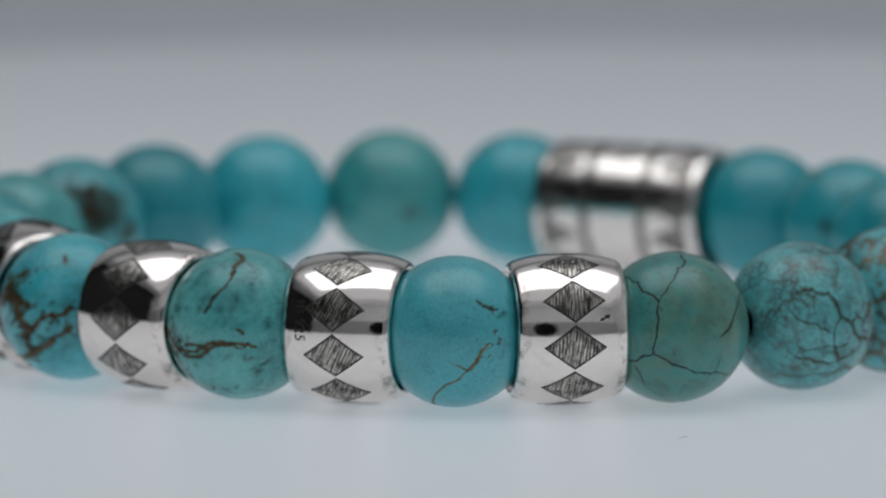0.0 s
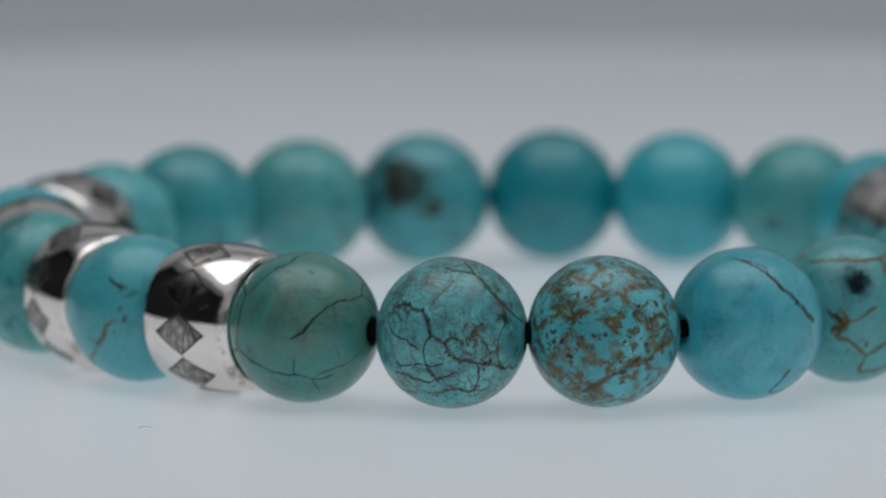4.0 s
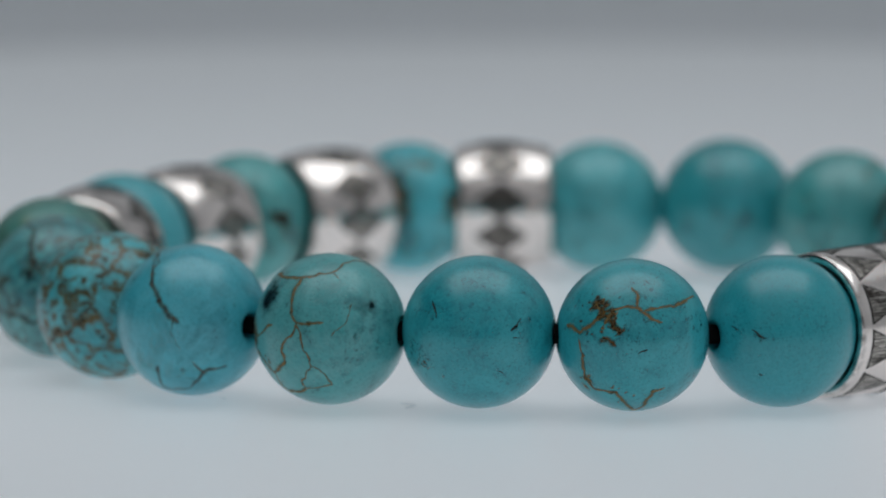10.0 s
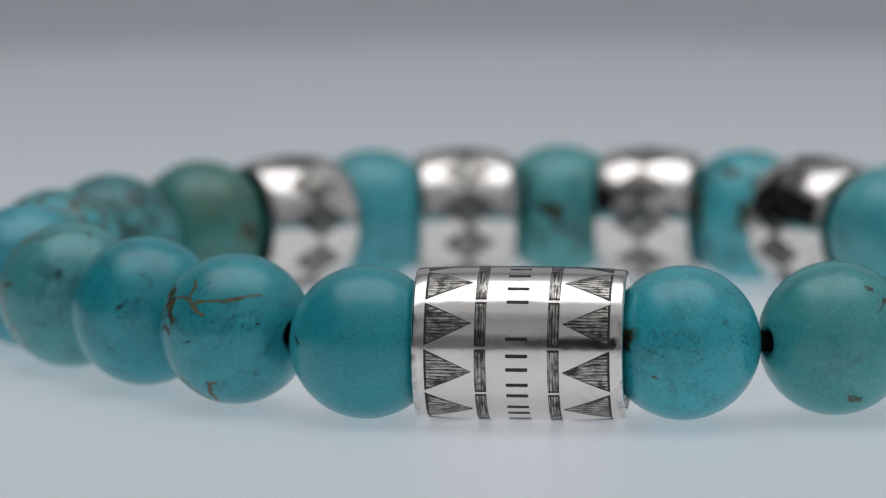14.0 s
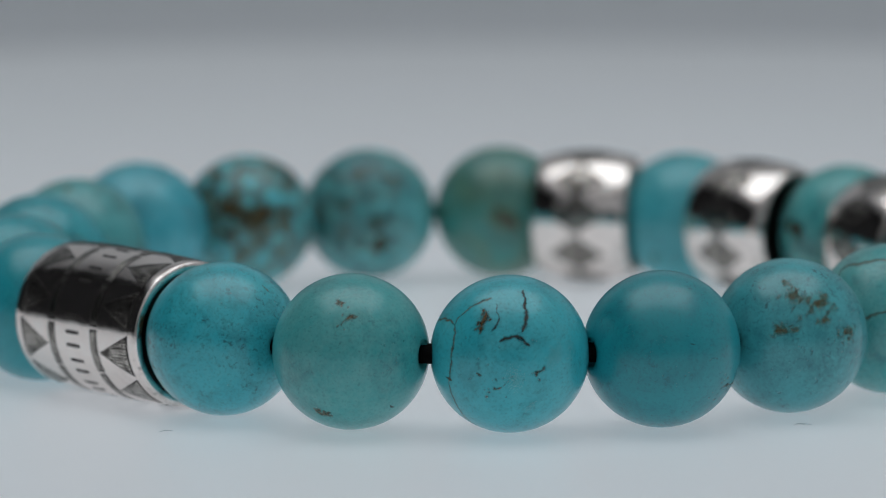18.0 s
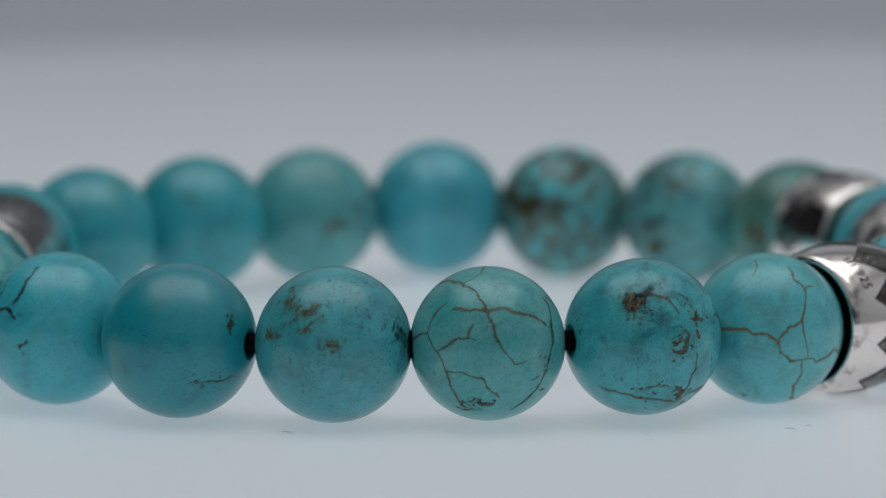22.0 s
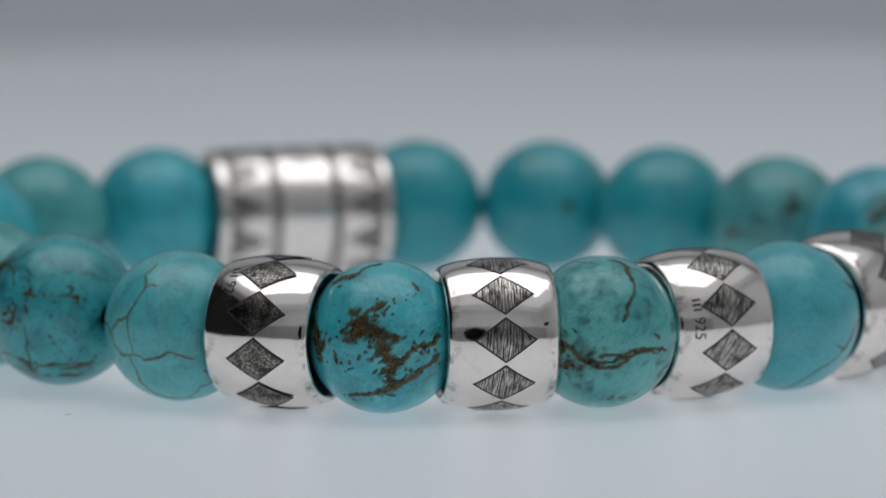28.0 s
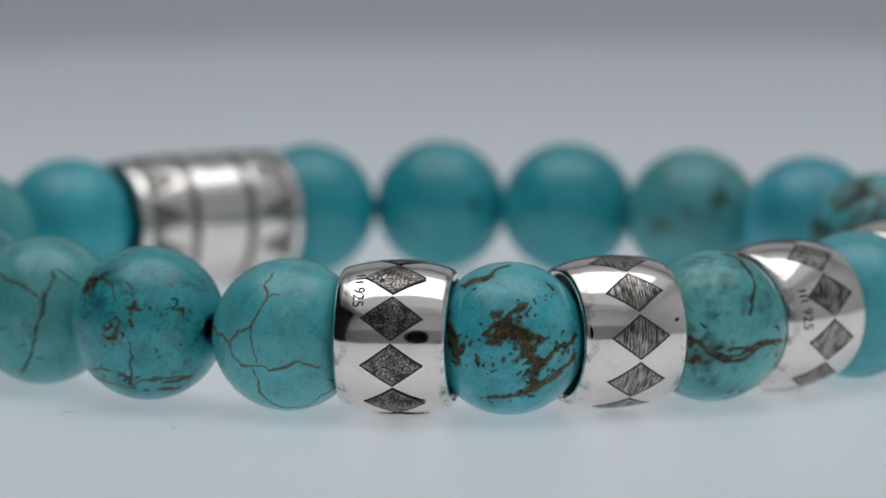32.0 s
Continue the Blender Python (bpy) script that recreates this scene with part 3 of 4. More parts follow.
# loose matrix: tone, right and up degrees, spread, count and size of the grains
SPRAYS = {
    "d1": (
        ("y", -9, 28, 21.0, 5, 0.844),
        ("y", 17, 2, 24.0, 5, 0.69),
        ("y", -34, -43, 21.0, 3, 0.69),
        ("y", 45, 9, 21.0, 4, 0.69),
        ("f", 0, 3, 37.4, 34, 0.062),
        ("f", 38, 49, 3.3, 3, 0.123),
        ("y", -178, 30, 30.0, 7, 0.614),
    ),
    "d2": (
        ("k", 6, -15, 28.6, 50, 0.103),
        ("s", 31, 2, 27.0, 13, 0.384),
        ("k", -3, -42, 19.8, 30, 0.093),
        ("s", 53, 18, 18.0, 7, 0.46),
        ("s", -13, 19, 21.0, 7, 0.384),
        ("g", 23, 7, 7.7, 8, 0.232),
        ("k", 19, 19, 44.0, 40, 0.072),
        ("u", 62, 8, 34.0, 16, 0.3),
        ("u", 74, -20, 26.0, 12, 0.3),
        ("u", 134, 29, 27.0, 26, 0.537),
        ("u", 177, 0, 13.5, 16, 0.46),
        ("b", 169, -3, 6.6, 8, 0.206),
        ("u", 131, -10, 18.0, 16, 0.537),
        ("b", 179, -20, 6.6, 14, 0.258),
        ("u", -177, 48, 24.0, 18, 0.46),
    ),
    "d3": (
        ("b", 10, 11, 44.0, 26, 0.2),
        ("b", -44, 1, 17.6, 24, 0.155),
        ("b", 128, 17, 8.8, 18, 0.258),
        ("b", 158, 12, 8.8, 18, 0.232),
        ("u", 110, 42, 21.0, 20, 0.537),
        ("u", 147, -2, 21.0, 20, 0.537),
        ("u", -139, 51, 15.0, 12, 0.46),
        ("b", 140, 15, 5.5, 12, 0.258),
        ("b", 164, 14, 6.6, 14, 0.258),
        ("u", -162, -19, 24.0, 18, 0.46),
        ("u", -143, 42, 21.0, 14, 0.46),
    ),
    "d4": (
        ("f", 64, 4, 13.2, 14, 0.101),
        ("w", 12, -14, 21.0, 5, 0.767),
        ("w", -8, -30, 13.5, 3, 0.614),
        ("g", 28, -41, 9.9, 10, 0.103),
        ("s", -27, 18, 24.0, 4, 0.537),
        ("f", 13, 3, 39.6, 24, 0.05),
        ("s", -147, 20, 9.0, 6, 0.384),
        ("s", -128, 40, 7.5, 5, 0.384),
    ),
    "d5": (
        ("s", -49, 29, 9.0, 7, 0.614),
        ("f", -45, 34, 9.9, 24, 0.101),
        ("s", 51, 17, 13.5, 11, 0.46),
        ("f", 38, -3, 11.0, 20, 0.09),
        ("s", 37, -26, 15.0, 5, 0.46),
        ("s", 63, 12, 15.0, 7, 0.384),
        ("w", 7, 33, 30.0, 5, 0.69),
        ("o", -38, -25, 15.4, 8, 0.155),
        ("f", -6, 4, 37.4, 26, 0.056),
        ("f", -48, 32, 8.8, 10, 0.14),
        ("s", -52, 27, 12.0, 10, 0.614),
        ("b", -61, 0, 6.6, 10, 0.155),
        ("y", 156, 63, 21.0, 3, 0.614),
        ("u", -165, -6, 18.0, 12, 0.46),
        ("u", -129, 19, 12.0, 10, 0.46),
        ("y", 174, 32, 24.0, 3, 0.614),
        ("u", -135, 35, 21.0, 10, 0.46),
    ),
    "d6": (
        ("f", 41, 11, 7.7, 14, 0.09),
        ("f", -31, 23, 6.6, 8, 0.078),
        ("f", 8, 3, 24.2, 26, 0.056),
        ("f", 26, -24, 8.8, 8, 0.062),
        ("s", -15, -7, 21.0, 6, 0.123),
        ("k", -50, -8, 8.8, 14, 0.103),
        ("g", -40, -17, 9.0, 14, 0.12),
        ("f", -38, -14, 12.0, 20, 0.1),
        ("g", -68, -20, 5.5, 6, 0.093),
        ("k", -41, 16, 11.0, 8, 0.083),
    ),
    "d7": (
        ("f", 55, 15, 9.9, 22, 0.112),
        ("s", 64, -5, 18.0, 6, 0.46),
        ("s", 34, 23, 21.0, 5, 0.307),
        ("b", -32, 26, 9.9, 16, 0.217),
        ("b", -21, 10, 7.7, 10, 0.206),
        ("b", -39, 22, 15.4, 12, 0.114),
        ("f", -14, -5, 5.5, 6, 0.09),
        ("f", 3, -10, 33.0, 24, 0.056),
        ("o", -17, -41, 11.0, 8, 0.129),
        ("o", -48, -28, 6.0, 8, 0.26),
        ("o", 175, 49, 6.6, 6, 0.206),
        ("y", 155, 29, 21.0, 3, 0.46),
        ("u", -139, 5, 10.5, 5, 0.537),
        ("o", -174, 51, 5.5, 6, 0.155),
    ),
    "d8": (
        ("f", -62, 8, 6.6, 8, 0.123),
        ("f", -44, 3, 7.7, 9, 0.123),
        ("f", -44, -25, 8.8, 6, 0.078),
        ("f", 15, 1, 44.0, 20, 0.05),
    ),
    "b1": (
        ("f", 36, 31, 28.6, 26, 0.067),
        ("y", -53, 8, 8.0, 12, 0.42),
        ("u", -57, 4, 6.0, 8, 0.24),
        ("f", 52, -4, 26.4, 18, 0.062),
        ("f", 102, 32, 11.0, 16, 0.101),
        ("f", -12, 15, 37.4, 30, 0.062),
        ("s", -29, -6, 18.0, 4, 0.307),
    ),
    "b2": (
        ("g", 15, 30, 6.6, 4, 0.114),
        ("f", -6, 16, 33.0, 34, 0.062),
        ("f", 55, -1, 22.0, 20, 0.073),
        ("g", -4, -43, 5.5, 6, 0.155),
        ("s", 77, 13, 15.0, 4, 0.307),
        ("u", -162, -10, 9.0, 6, 0.46),
    ),
    "b3": (
        ("f", -25, 3, 22.0, 20, 0.078),
        ("f", 6, 20, 5.5, 8, 0.135),
        ("b", -27, 32, 5.5, 8, 0.124),
        ("g", -13, -14, 17.6, 12, 0.083),
        ("w", 21, 2, 36.0, 4, 0.614),
        ("k", 16, -6, 5.5, 8, 0.155),
        ("s", 168, -13, 15.0, 3, 0.537),
    ),
    "b4": (
        ("f", 67, 19, 5.5, 8, 0.135),
        ("f", 54, -27, 15.4, 16, 0.084),
        ("f", 5, 6, 39.6, 30, 0.056),
        ("g", 32, -25, 13.2, 10, 0.083),
        ("f", 40, -22, 12.0, 30, 0.1),
        ("k", 68, 17, 7.0, 10, 0.16),
        ("s", -34, 12, 24.0, 4, 0.46),
        ("k", 61, -28, 9.9, 14, 0.093),
        ("k", 71, 21, 4.4, 6, 0.114),
    ),
    "b5": (
        ("r", -19, 29, 13.2, 22, 0.206),
        ("r", -37, 42, 7.7, 10, 0.181),
        ("r", 6, 9, 7.7, 10, 0.155),
        ("r", -49, 12, 6.6, 7, 0.155),
        ("s", 35, 17, 21.0, 10, 0.384),
        ("f", 72, 14, 11.0, 44, 0.17),
        ("s", 68, 10, 13.0, 14, 0.46),
        ("n", 80, 6, 6.0, 12, 0.2),
        ("w", 25, -28, 14.0, 26, 0.16),
        ("f", 28, 30, 15.4, 30, 0.084),
        ("w", 10, -15, 24.0, 10, 0.153),
        ("w", -21, -25, 36.0, 13, 0.1),
        ("f", -38, -3, 22.0, 24, 0.067),
        ("u", 128, 16, 21.0, 18, 0.614),
        ("u", 146, 33, 21.0, 12, 0.537),
        ("u", 158, 17, 18.0, 8, 0.537),
        ("k", 175, 1, 4.4, 14, 0.31),
        ("u", 138, 7, 21.0, 10, 0.614),
        ("k", 107, 5, 6.6, 12, 0.258),
        ("k", 104, 25, 7.7, 12, 0.258),
        ("k", 111, -10, 6.6, 8, 0.206),
        ("u", 126, 32, 18.0, 16, 0.537),
        ("u", 161, 33, 12.0, 8, 0.46),
        ("b", 123, -19, 5.5, 3, 0.155),
        ("k", 170, -1, 4.4, 9, 0.258),
        ("u", 151, 7, 13.5, 10, 0.46),
    ),
    "b6": (
        ("k", -10, -42, 7.7, 14, 0.134),
        ("k", -33, -46, 8.8, 12, 0.103),
        ("k", 43, -11, 11.0, 12, 0.103),
        ("f", -24, -7, 37.4, 34, 0.056),
        ("s", 52, 18, 10.5, 6, 0.268),
        ("w", -59, 44, 24.0, 4, 0.69),
        ("f", -21, -47, 7.7, 16, 0.168),
        ("k", -13, -40, 5.5, 10, 0.155),
        ("y", 156, 5, 21.0, 4, 0.614),
        ("g", 161, -8, 6.6, 5, 0.155),
        ("y", -175, 17, 21.0, 4, 0.46),
        ("u", -165, -13, 18.0, 10, 0.46),
    ),
    "b7": (
        ("s", -12, 29, 18.0, 11, 0.537),
        ("u", -28, 36, 14.0, 14, 0.3),
        ("g", -25, 20, 10.0, 10, 0.12),
        ("s", -17, 0, 30.0, 9, 0.537),
        ("b", 23, 27, 9.9, 12, 0.134),
        ("b", 4, 0, 8.8, 12, 0.124),
        ("g", -33, 35, 8.8, 12, 0.155),
        ("g", -22, -36, 11.0, 16, 0.124),
        ("b", 16, -42, 9.9, 14, 0.134),
        ("b", 52, -36, 9.9, 10, 0.114),
        ("f", 44, 23, 11.0, 14, 0.112),
        ("f", 8, 8, 37.4, 70, 0.073),
        ("w", 35, -10, 24.0, 4, 0.614),
        ("s", -6, 38, 18.0, 9, 0.537),
        ("s", 82, -1, 10.5, 7, 0.384),
        ("f", 20, 30, 5.5, 8, 0.112),
        ("g", 3, -1, 5.5, 6, 0.155),
        ("u", -160, -16, 15.0, 10, 0.46),
        ("s", 174, -13, 18.0, 3, 0.537),
        ("s", 80, -6, 16.0, 12, 0.46),
        ("s", -12, 44, 14.0, 6, 0.46),
    ),
    "b8": (
        ("f", -63, -48, 7.7, 14, 0.123),
        ("f", -24, 9, 37.4, 24, 0.05),
        ("s", -74, 22, 15.0, 3, 0.384),
        ("u", 179, -4, 18.0, 8, 0.46),
        ("s", 167, -34, 12.0, 3, 0.384),
    ),
    "c1": (
        ("b", -8, 15, 15.4, 30, 0.232),
        ("b", 14, -14, 13.2, 22, 0.206),
        ("b", -49, 4, 9.9, 18, 0.206),
        ("b", 10, 33, 11.0, 8, 0.155),
        ("b", 36, 2, 9.9, 12, 0.155),
        ("b", -27, -11, 8.8, 10, 0.155),
        ("b", 40, 41, 9.9, 8, 0.103),
        ("b", -1, -41, 13.2, 10, 0.155),
        ("s", -8, 11, 18.0, 6, 0.46),
        ("s", 18, -15, 18.0, 6, 0.46),
        ("s", 41, 10, 12.0, 5, 0.46),
        ("u", -144, 41, 10.5, 10, 0.384),
        ("u", 167, -32, 12.0, 12, 0.384),
        ("u", 143, 40, 12.0, 14, 0.384),
        ("u", 155, -21, 12.0, 14, 0.384),
        ("b", -140, 62, 6.6, 8, 0.206),
        ("b", -169, -32, 8.8, 8, 0.206),
        ("u", -152, 0, 12.0, 10, 0.384),
    ),
    "c2": (
        ("f", -32, 9, 13.2, 14, 0.078),
        ("s", -37, 20, 24.0, 13, 0.537),
        ("s", -58, 47, 18.0, 9, 0.46),
        ("s", 14, 19, 15.0, 9, 0.46),
        ("u", -50, 2, 10.5, 10, 0.384),
        ("u", -47, -22, 12.0, 8, 0.307),
        ("s", 25, -17, 12.0, 4, 0.307),
        ("s", -14, 33, 24.0, 10, 0.46),
        ("b", -51, -16, 9.9, 16, 0.124),
        ("w", -6, -19, 30.0, 7, 0.537),
        ("s", 17, 6, 21.0, 7, 0.384),
        ("s", -29, -25, 30.0, 9, 0.46),
        ("s", -16, 40, 24.0, 7, 0.46),
        ("g", 4, -52, 8.8, 8, 0.155),
        ("f", 31, -32, 8.8, 8, 0.073),
        ("u", -35, -12, 12.0, 16, 0.384),
        ("u", -30, -35, 12.0, 10, 0.307),
        ("w", 4, -52, 18.0, 5, 0.537),
        ("u", 40, -22, 12.0, 10, 0.307),
        ("s", 49, 13, 12.0, 6, 0.384),
        ("s", 22, 32, 15.0, 4, 0.46),
        ("k", 175, 5, 5.5, 16, 0.413),
        ("u", 131, 46, 12.0, 12, 0.384),
        ("u", -160, -18, 12.0, 12, 0.384),
        ("u", 178, 5, 21.0, 24, 0.46),
        ("u", 147, 29, 12.0, 12, 0.384),
        ("u", -131, 42, 12.0, 8, 0.307),
        ("u", 156, -6, 12.0, 10, 0.384),
    ),
    "c3": (
        ("f", 35, 23, 5.5, 8, 0.123),
        ("s", -43, 17, 21.0, 6, 0.46),
        ("o", 23, -7, 7.7, 8, 0.134),
        ("f", -3, 2, 33.0, 18, 0.05),
        ("s", 42, 17, 10.5, 7, 0.46),
        ("s", 39, -17, 10.5, 5, 0.384),
        ("g", 35, 1, 5.5, 6, 0.155),
        ("b", 174, -28, 4.4, 6, 0.206),
        ("b", -165, -36, 4.4, 6, 0.155),
    ),
}


T1, T2, T3 = rgb(28, 150, 161), rgb(48, 173, 186), rgb(58, 159, 160)
PALE, DEEP, TEAL = rgb(80, 186, 194), rgb(16, 92, 106), rgb(34, 106, 114)
STONE = {
    "d1": (rgb(56, 139, 134), rgb(104, 130, 104), rgb(60, 104, 100), 0.7, 0.5, 0, 0, 0.15, "green-blue turquoise bead with dark branching cracks"),
    "d2": (rgb(62, 156, 162), rgb(112, 194, 196), TEAL, 0.9, 0.4, 0, 0.5, 0.3, "turquoise bead covered by a grey-brown crackle net"),
    "d3": (rgb(66, 172, 182), rgb(112, 200, 206), TEAL, 0.7, 0.2, 1.0, 0, 0, "turquoise bead speckled with brown matrix patches"),
    "d4": (rgb(50, 162, 178), rgb(104, 194, 206), rgb(30, 118, 134), 0.6, 0.12, 0, 0, 0.05, "smooth blue turquoise bead with one dark crack"),
    "d5": (rgb(68, 162, 164), rgb(116, 176, 176), TEAL, 0.5, 0.5, 0, 0, 0.3, "turquoise bead with ochre branching veins"),
    "d6": (T1, PALE, DEEP, 0.4, 0.5, 0, 0, 0.3, "plain teal turquoise bead with faint pin specks"),
    "d7": (T1, PALE, DEEP, 0.4, 0.6, 0, 0, 0.25, "turquoise bead with ochre veins and brown clusters"),
    "d8": (T1, PALE, DEEP, 0.15, 0.3, 0, 0, 0, "plain smooth teal turquoise bead"),
    "b1": (T2, PALE, DEEP, 0.5, 0.6, 0, 0, 0.3, "blue turquoise bead with fine dark freckles"),
    "b2": (T3, rgb(116, 180, 176), TEAL, 0.4, 0.3, 0, 0, 0.1, "pale green turquoise bead with small rust spots"),
    "b3": (T2, PALE, DEEP, 0.4, 0.3, 0, 0, 0.1, "turquoise bead with short brown scratches"),
    "b4": (rgb(16, 138, 148), T1, DEEP, 0.4, 0.35, 0, 0, 0.1, "plain deep teal turquoise bead"),
    "b5": (rgb(56, 144, 152), PALE, TEAL, 0.5, 0.7, 0, 0, 0.3, "turquoise bead with soft rust patches"),
    "b6": (T3, rgb(126, 184, 180), TEAL, 0.5, 0.35, 0, 0, 0.15, "pale turquoise bead with a net of brown cracks"),
    "b7": (rgb(44, 150, 156), PALE, DEEP, 0.6, 0.9, 0, 0, 0.6, "mottled turquoise bead with brown blotches"),
    "b8": (rgb(72, 174, 181), rgb(120, 198, 200), TEAL, 0.5, 0.2, 0, 0, 0, "bright turquoise bead with ochre branching veins"),
    "c1": (T2, rgb(112, 202, 208), TEAL, 0.7, 0.25, 0, 0, 0.12, "bright turquoise bead with thick brown matrix"),
    "c2": (rgb(72, 164, 164), rgb(112, 190, 186), TEAL, 0.8, 0.4, 0, 0, 0.28, "mottled turquoise bead with a brown vein"),
    "c3": (rgb(70, 168, 178), rgb(100, 192, 198), DEEP, 0.3, 0.2, 0, 0, 0.1, "smooth blue turquoise bead with a faint tan vein"),
}

bracelet = new("bracelet")
tagged(bracelet, "turquoise bead bracelet with engraved silver beads lying on a white plate", "bracelet")


def seat_at(key):
    x, y, turn, height, radius = LOOP[key]
    return pose(x * MM, y * MM, height * MM, 0, 0, turn)


AXIS = 1.006


def bead_mesh(radius):
    """A polished ball, a little short along its drilled axis (x)."""
    hole, n = 0.72, 56
    a0 = math.asin(hole / radius)
    profile = []
    for k in range(n + 1):
        a = a0 + (math.pi - 2 * a0) * k / n
        profile.append((-radius * AXIS * math.cos(a), radius * math.sin(a)))
    profile += [(3.6, 0.6), (-3.6, 0.6)]
    return lathe(profile, 96)


def on_ball(p, radius, lift):
    q = p.normalized() * (radius + lift) * MM
    return Vector((q.x * AXIS, q.y, q.z))


def direction(token):
    lon, lat = (math.radians(float(v)) for v in token.split(","))
    return Vector((math.cos(lat) * math.sin(lon), -math.cos(lat) * math.cos(lon), math.sin(lat)))


def vein_strip(bm, layer, way, width, radius, rng):
    """One vein: a ribbon that hugs the ball along a way of (right, up) degrees; its map runs from -1 to 1 across."""
    pts = [direction(token) for token in way.split()]
    for step in range(4):
        finer = [pts[0]]
        for a, b in zip(pts, pts[1:]):
            if (b - a).length * radius > 0.13:
                mid = (a + b) / 2
                side = (b - a).cross(mid).normalized()
                finer.append((mid + side * rng.gauss(0, 0.075) * (b - a).length).normalized())
            finer.append(b)
        pts = finer
    rows, n, drift, run = [], len(pts), 1.0, 0.0
    for k, p in enumerate(pts):
        ahead = pts[min(k + 1, n - 1)] - pts[max(k - 1, 0)]
        side = ahead.cross(p).normalized()
        drift = min(1.45, max(0.6, drift + rng.gauss(0, 0.18)))
        taper = min(1.0, 0.35 + 0.3 * min(k, n - 1 - k))
        w = width * 1.12 * drift * taper / radius
        if k:
            run += (p - pts[k - 1]).length * radius
        row = []
        for s, lift in ((-1, 0.004), (-0.5, 0.007), (0, 0.008), (0.5, 0.007), (1, 0.004)):
            row.append((bm.verts.new(on_ball(p + side * w * s, radius, lift)), (run, s)))
        rows.append(row)
    for a, b in zip(rows, rows[1:]):
        for k in range(4):
            quad = (a[k], a[k + 1], b[k + 1], b[k])
            f = bm.faces.new([q[0] for q in quad])
            for loop, q in zip(f.loops, quad):
                loop[layer].uv = q[1]


def blotch(bm, layer, p, size, radius, rng, count=20, raised=0.0):
    """A ragged island of matrix; its map runs from 0 in the middle to 1 at the rim."""
    u = p.orthogonal().normalized()
    v = p.cross(u)
    rings, phase, stretch = [], rng.random() * 6, rng.uniform(0.45, 1.0)
    shape = [1 + 0.25 * math.sin(2 * math.pi * k / count * 2 + phase) + rng.gauss(0, 0.12) for k in range(count)]
    for level in (0.0, 0.5, 1.0):
        ring = []
        for k in range(count):
            a = 2 * math.pi * k / count
            r = 1.5 * size / radius * shape[k] * max(level, 0.02)
            q = p + (u * math.cos(a) + v * math.sin(a) * stretch) * r
            ring.append((bm.verts.new(on_ball(q, radius, 0.0085 - 0.003 * level + raised)), (a, level)))
        rings.append(ring)
    for a, b in zip(rings, rings[1:]):
        for k in range(count):
            j = (k + 1) % count
            quad = (a[k], a[j], b[j], b[k])
            f = bm.faces.new([q[0] for q in quad])
            for loop, q in zip(f.loops, quad):
                loop[layer].uv = q[1]


# duller wax on some beads
WAX = {"b4": 0.31, "d8": 0.28, "b2": 0.28, "d6": 0.27, "d3": 0.32, "d2": 0.32}


def make_bead(key, index):
    base, pale, deep, mottle, specks, brown, crackle, stain, label = STONE[key]
    radius = LOOP[key][4]
    base, pale = (tuple(min(1.0, c * 1.2) for c in tone[:3]) + (1,) for tone in (base, pale))
    bead = part("bead", bead_mesh(radius), turquoise(index, base, pale, deep, mottle, specks, brown, crackle, stain, WAX.get(key, 0.27)), bracelet, label)
    bead.matrix_basis = seat_at(key)
    rng = random.Random(index)
    tones = []
    for entry in (*VEINS[key], *SPRAYS[key]):
        if entry[0] not in tones:
            tones.append(entry[0])
    tones.sort(key="wysurfgobkn".index)
    for tone in tones:
        bm = bmesh.new()
        layer = bm.loops.layers.uv.new("cross")
        for t, width, way in VEINS[key]:
            if t != tone:
                continue
            vein_strip(bm, layer, way, width, radius, rng)
            tokens = way.split()
            if width > 0.2:
                for token in tokens:
                    for again in range(2):
                        off = Vector((rng.gauss(0, 1), rng.gauss(0, 1), rng.gauss(0, 1))) * width * 0.14
                        blotch(bm, layer, (direction(token) + off).normalized(), width * rng.uniform(0.35, 0.65), radius, rng)
            else:
                for token in tokens[1:-1]:
                    if rng.random() < 0.45:
                        blotch(bm, layer, direction(token), width * rng.uniform(0.6, 1.0), radius, rng)
        for t, lon, lat, spread, count, size in SPRAYS[key]:
            if t == tone:
                centre = direction(f"{lon},{lat}")
                for again in range(count):
                    off = Vector((rng.gauss(0, 1), rng.gauss(0, 1), rng.gauss(0, 1))) * math.radians(spread) * 0.6
                    blotch(bm, layer, (centre + off).normalized(), size * rng.uniform(0.35, 1.0), radius, rng, 12, tones.index(tone) * 0.0008)
        bmesh.ops.recalc_face_normals(bm, faces=bm.faces)
        part(PIECE[tone], bm, VEIN[tone], bead)
    return bead


for i, key in enumerate(STONE):
    make_bead(key, i)


# silver barrel beads --------------------------------------------------
R_BARREL, HALF_RING, HALF_TUBE = 4.03, 3.0, 5.52


def barrel(x, half, bulge):
    """Outer radius of a barrel bead at x."""
    return R_BARREL - bulge * (abs(x) / half) ** 2.4


def shoulder(half):
    """Where the curved face ends and the rolled edge begins."""
    return half - (0.15 if half > 4 else 0.52)


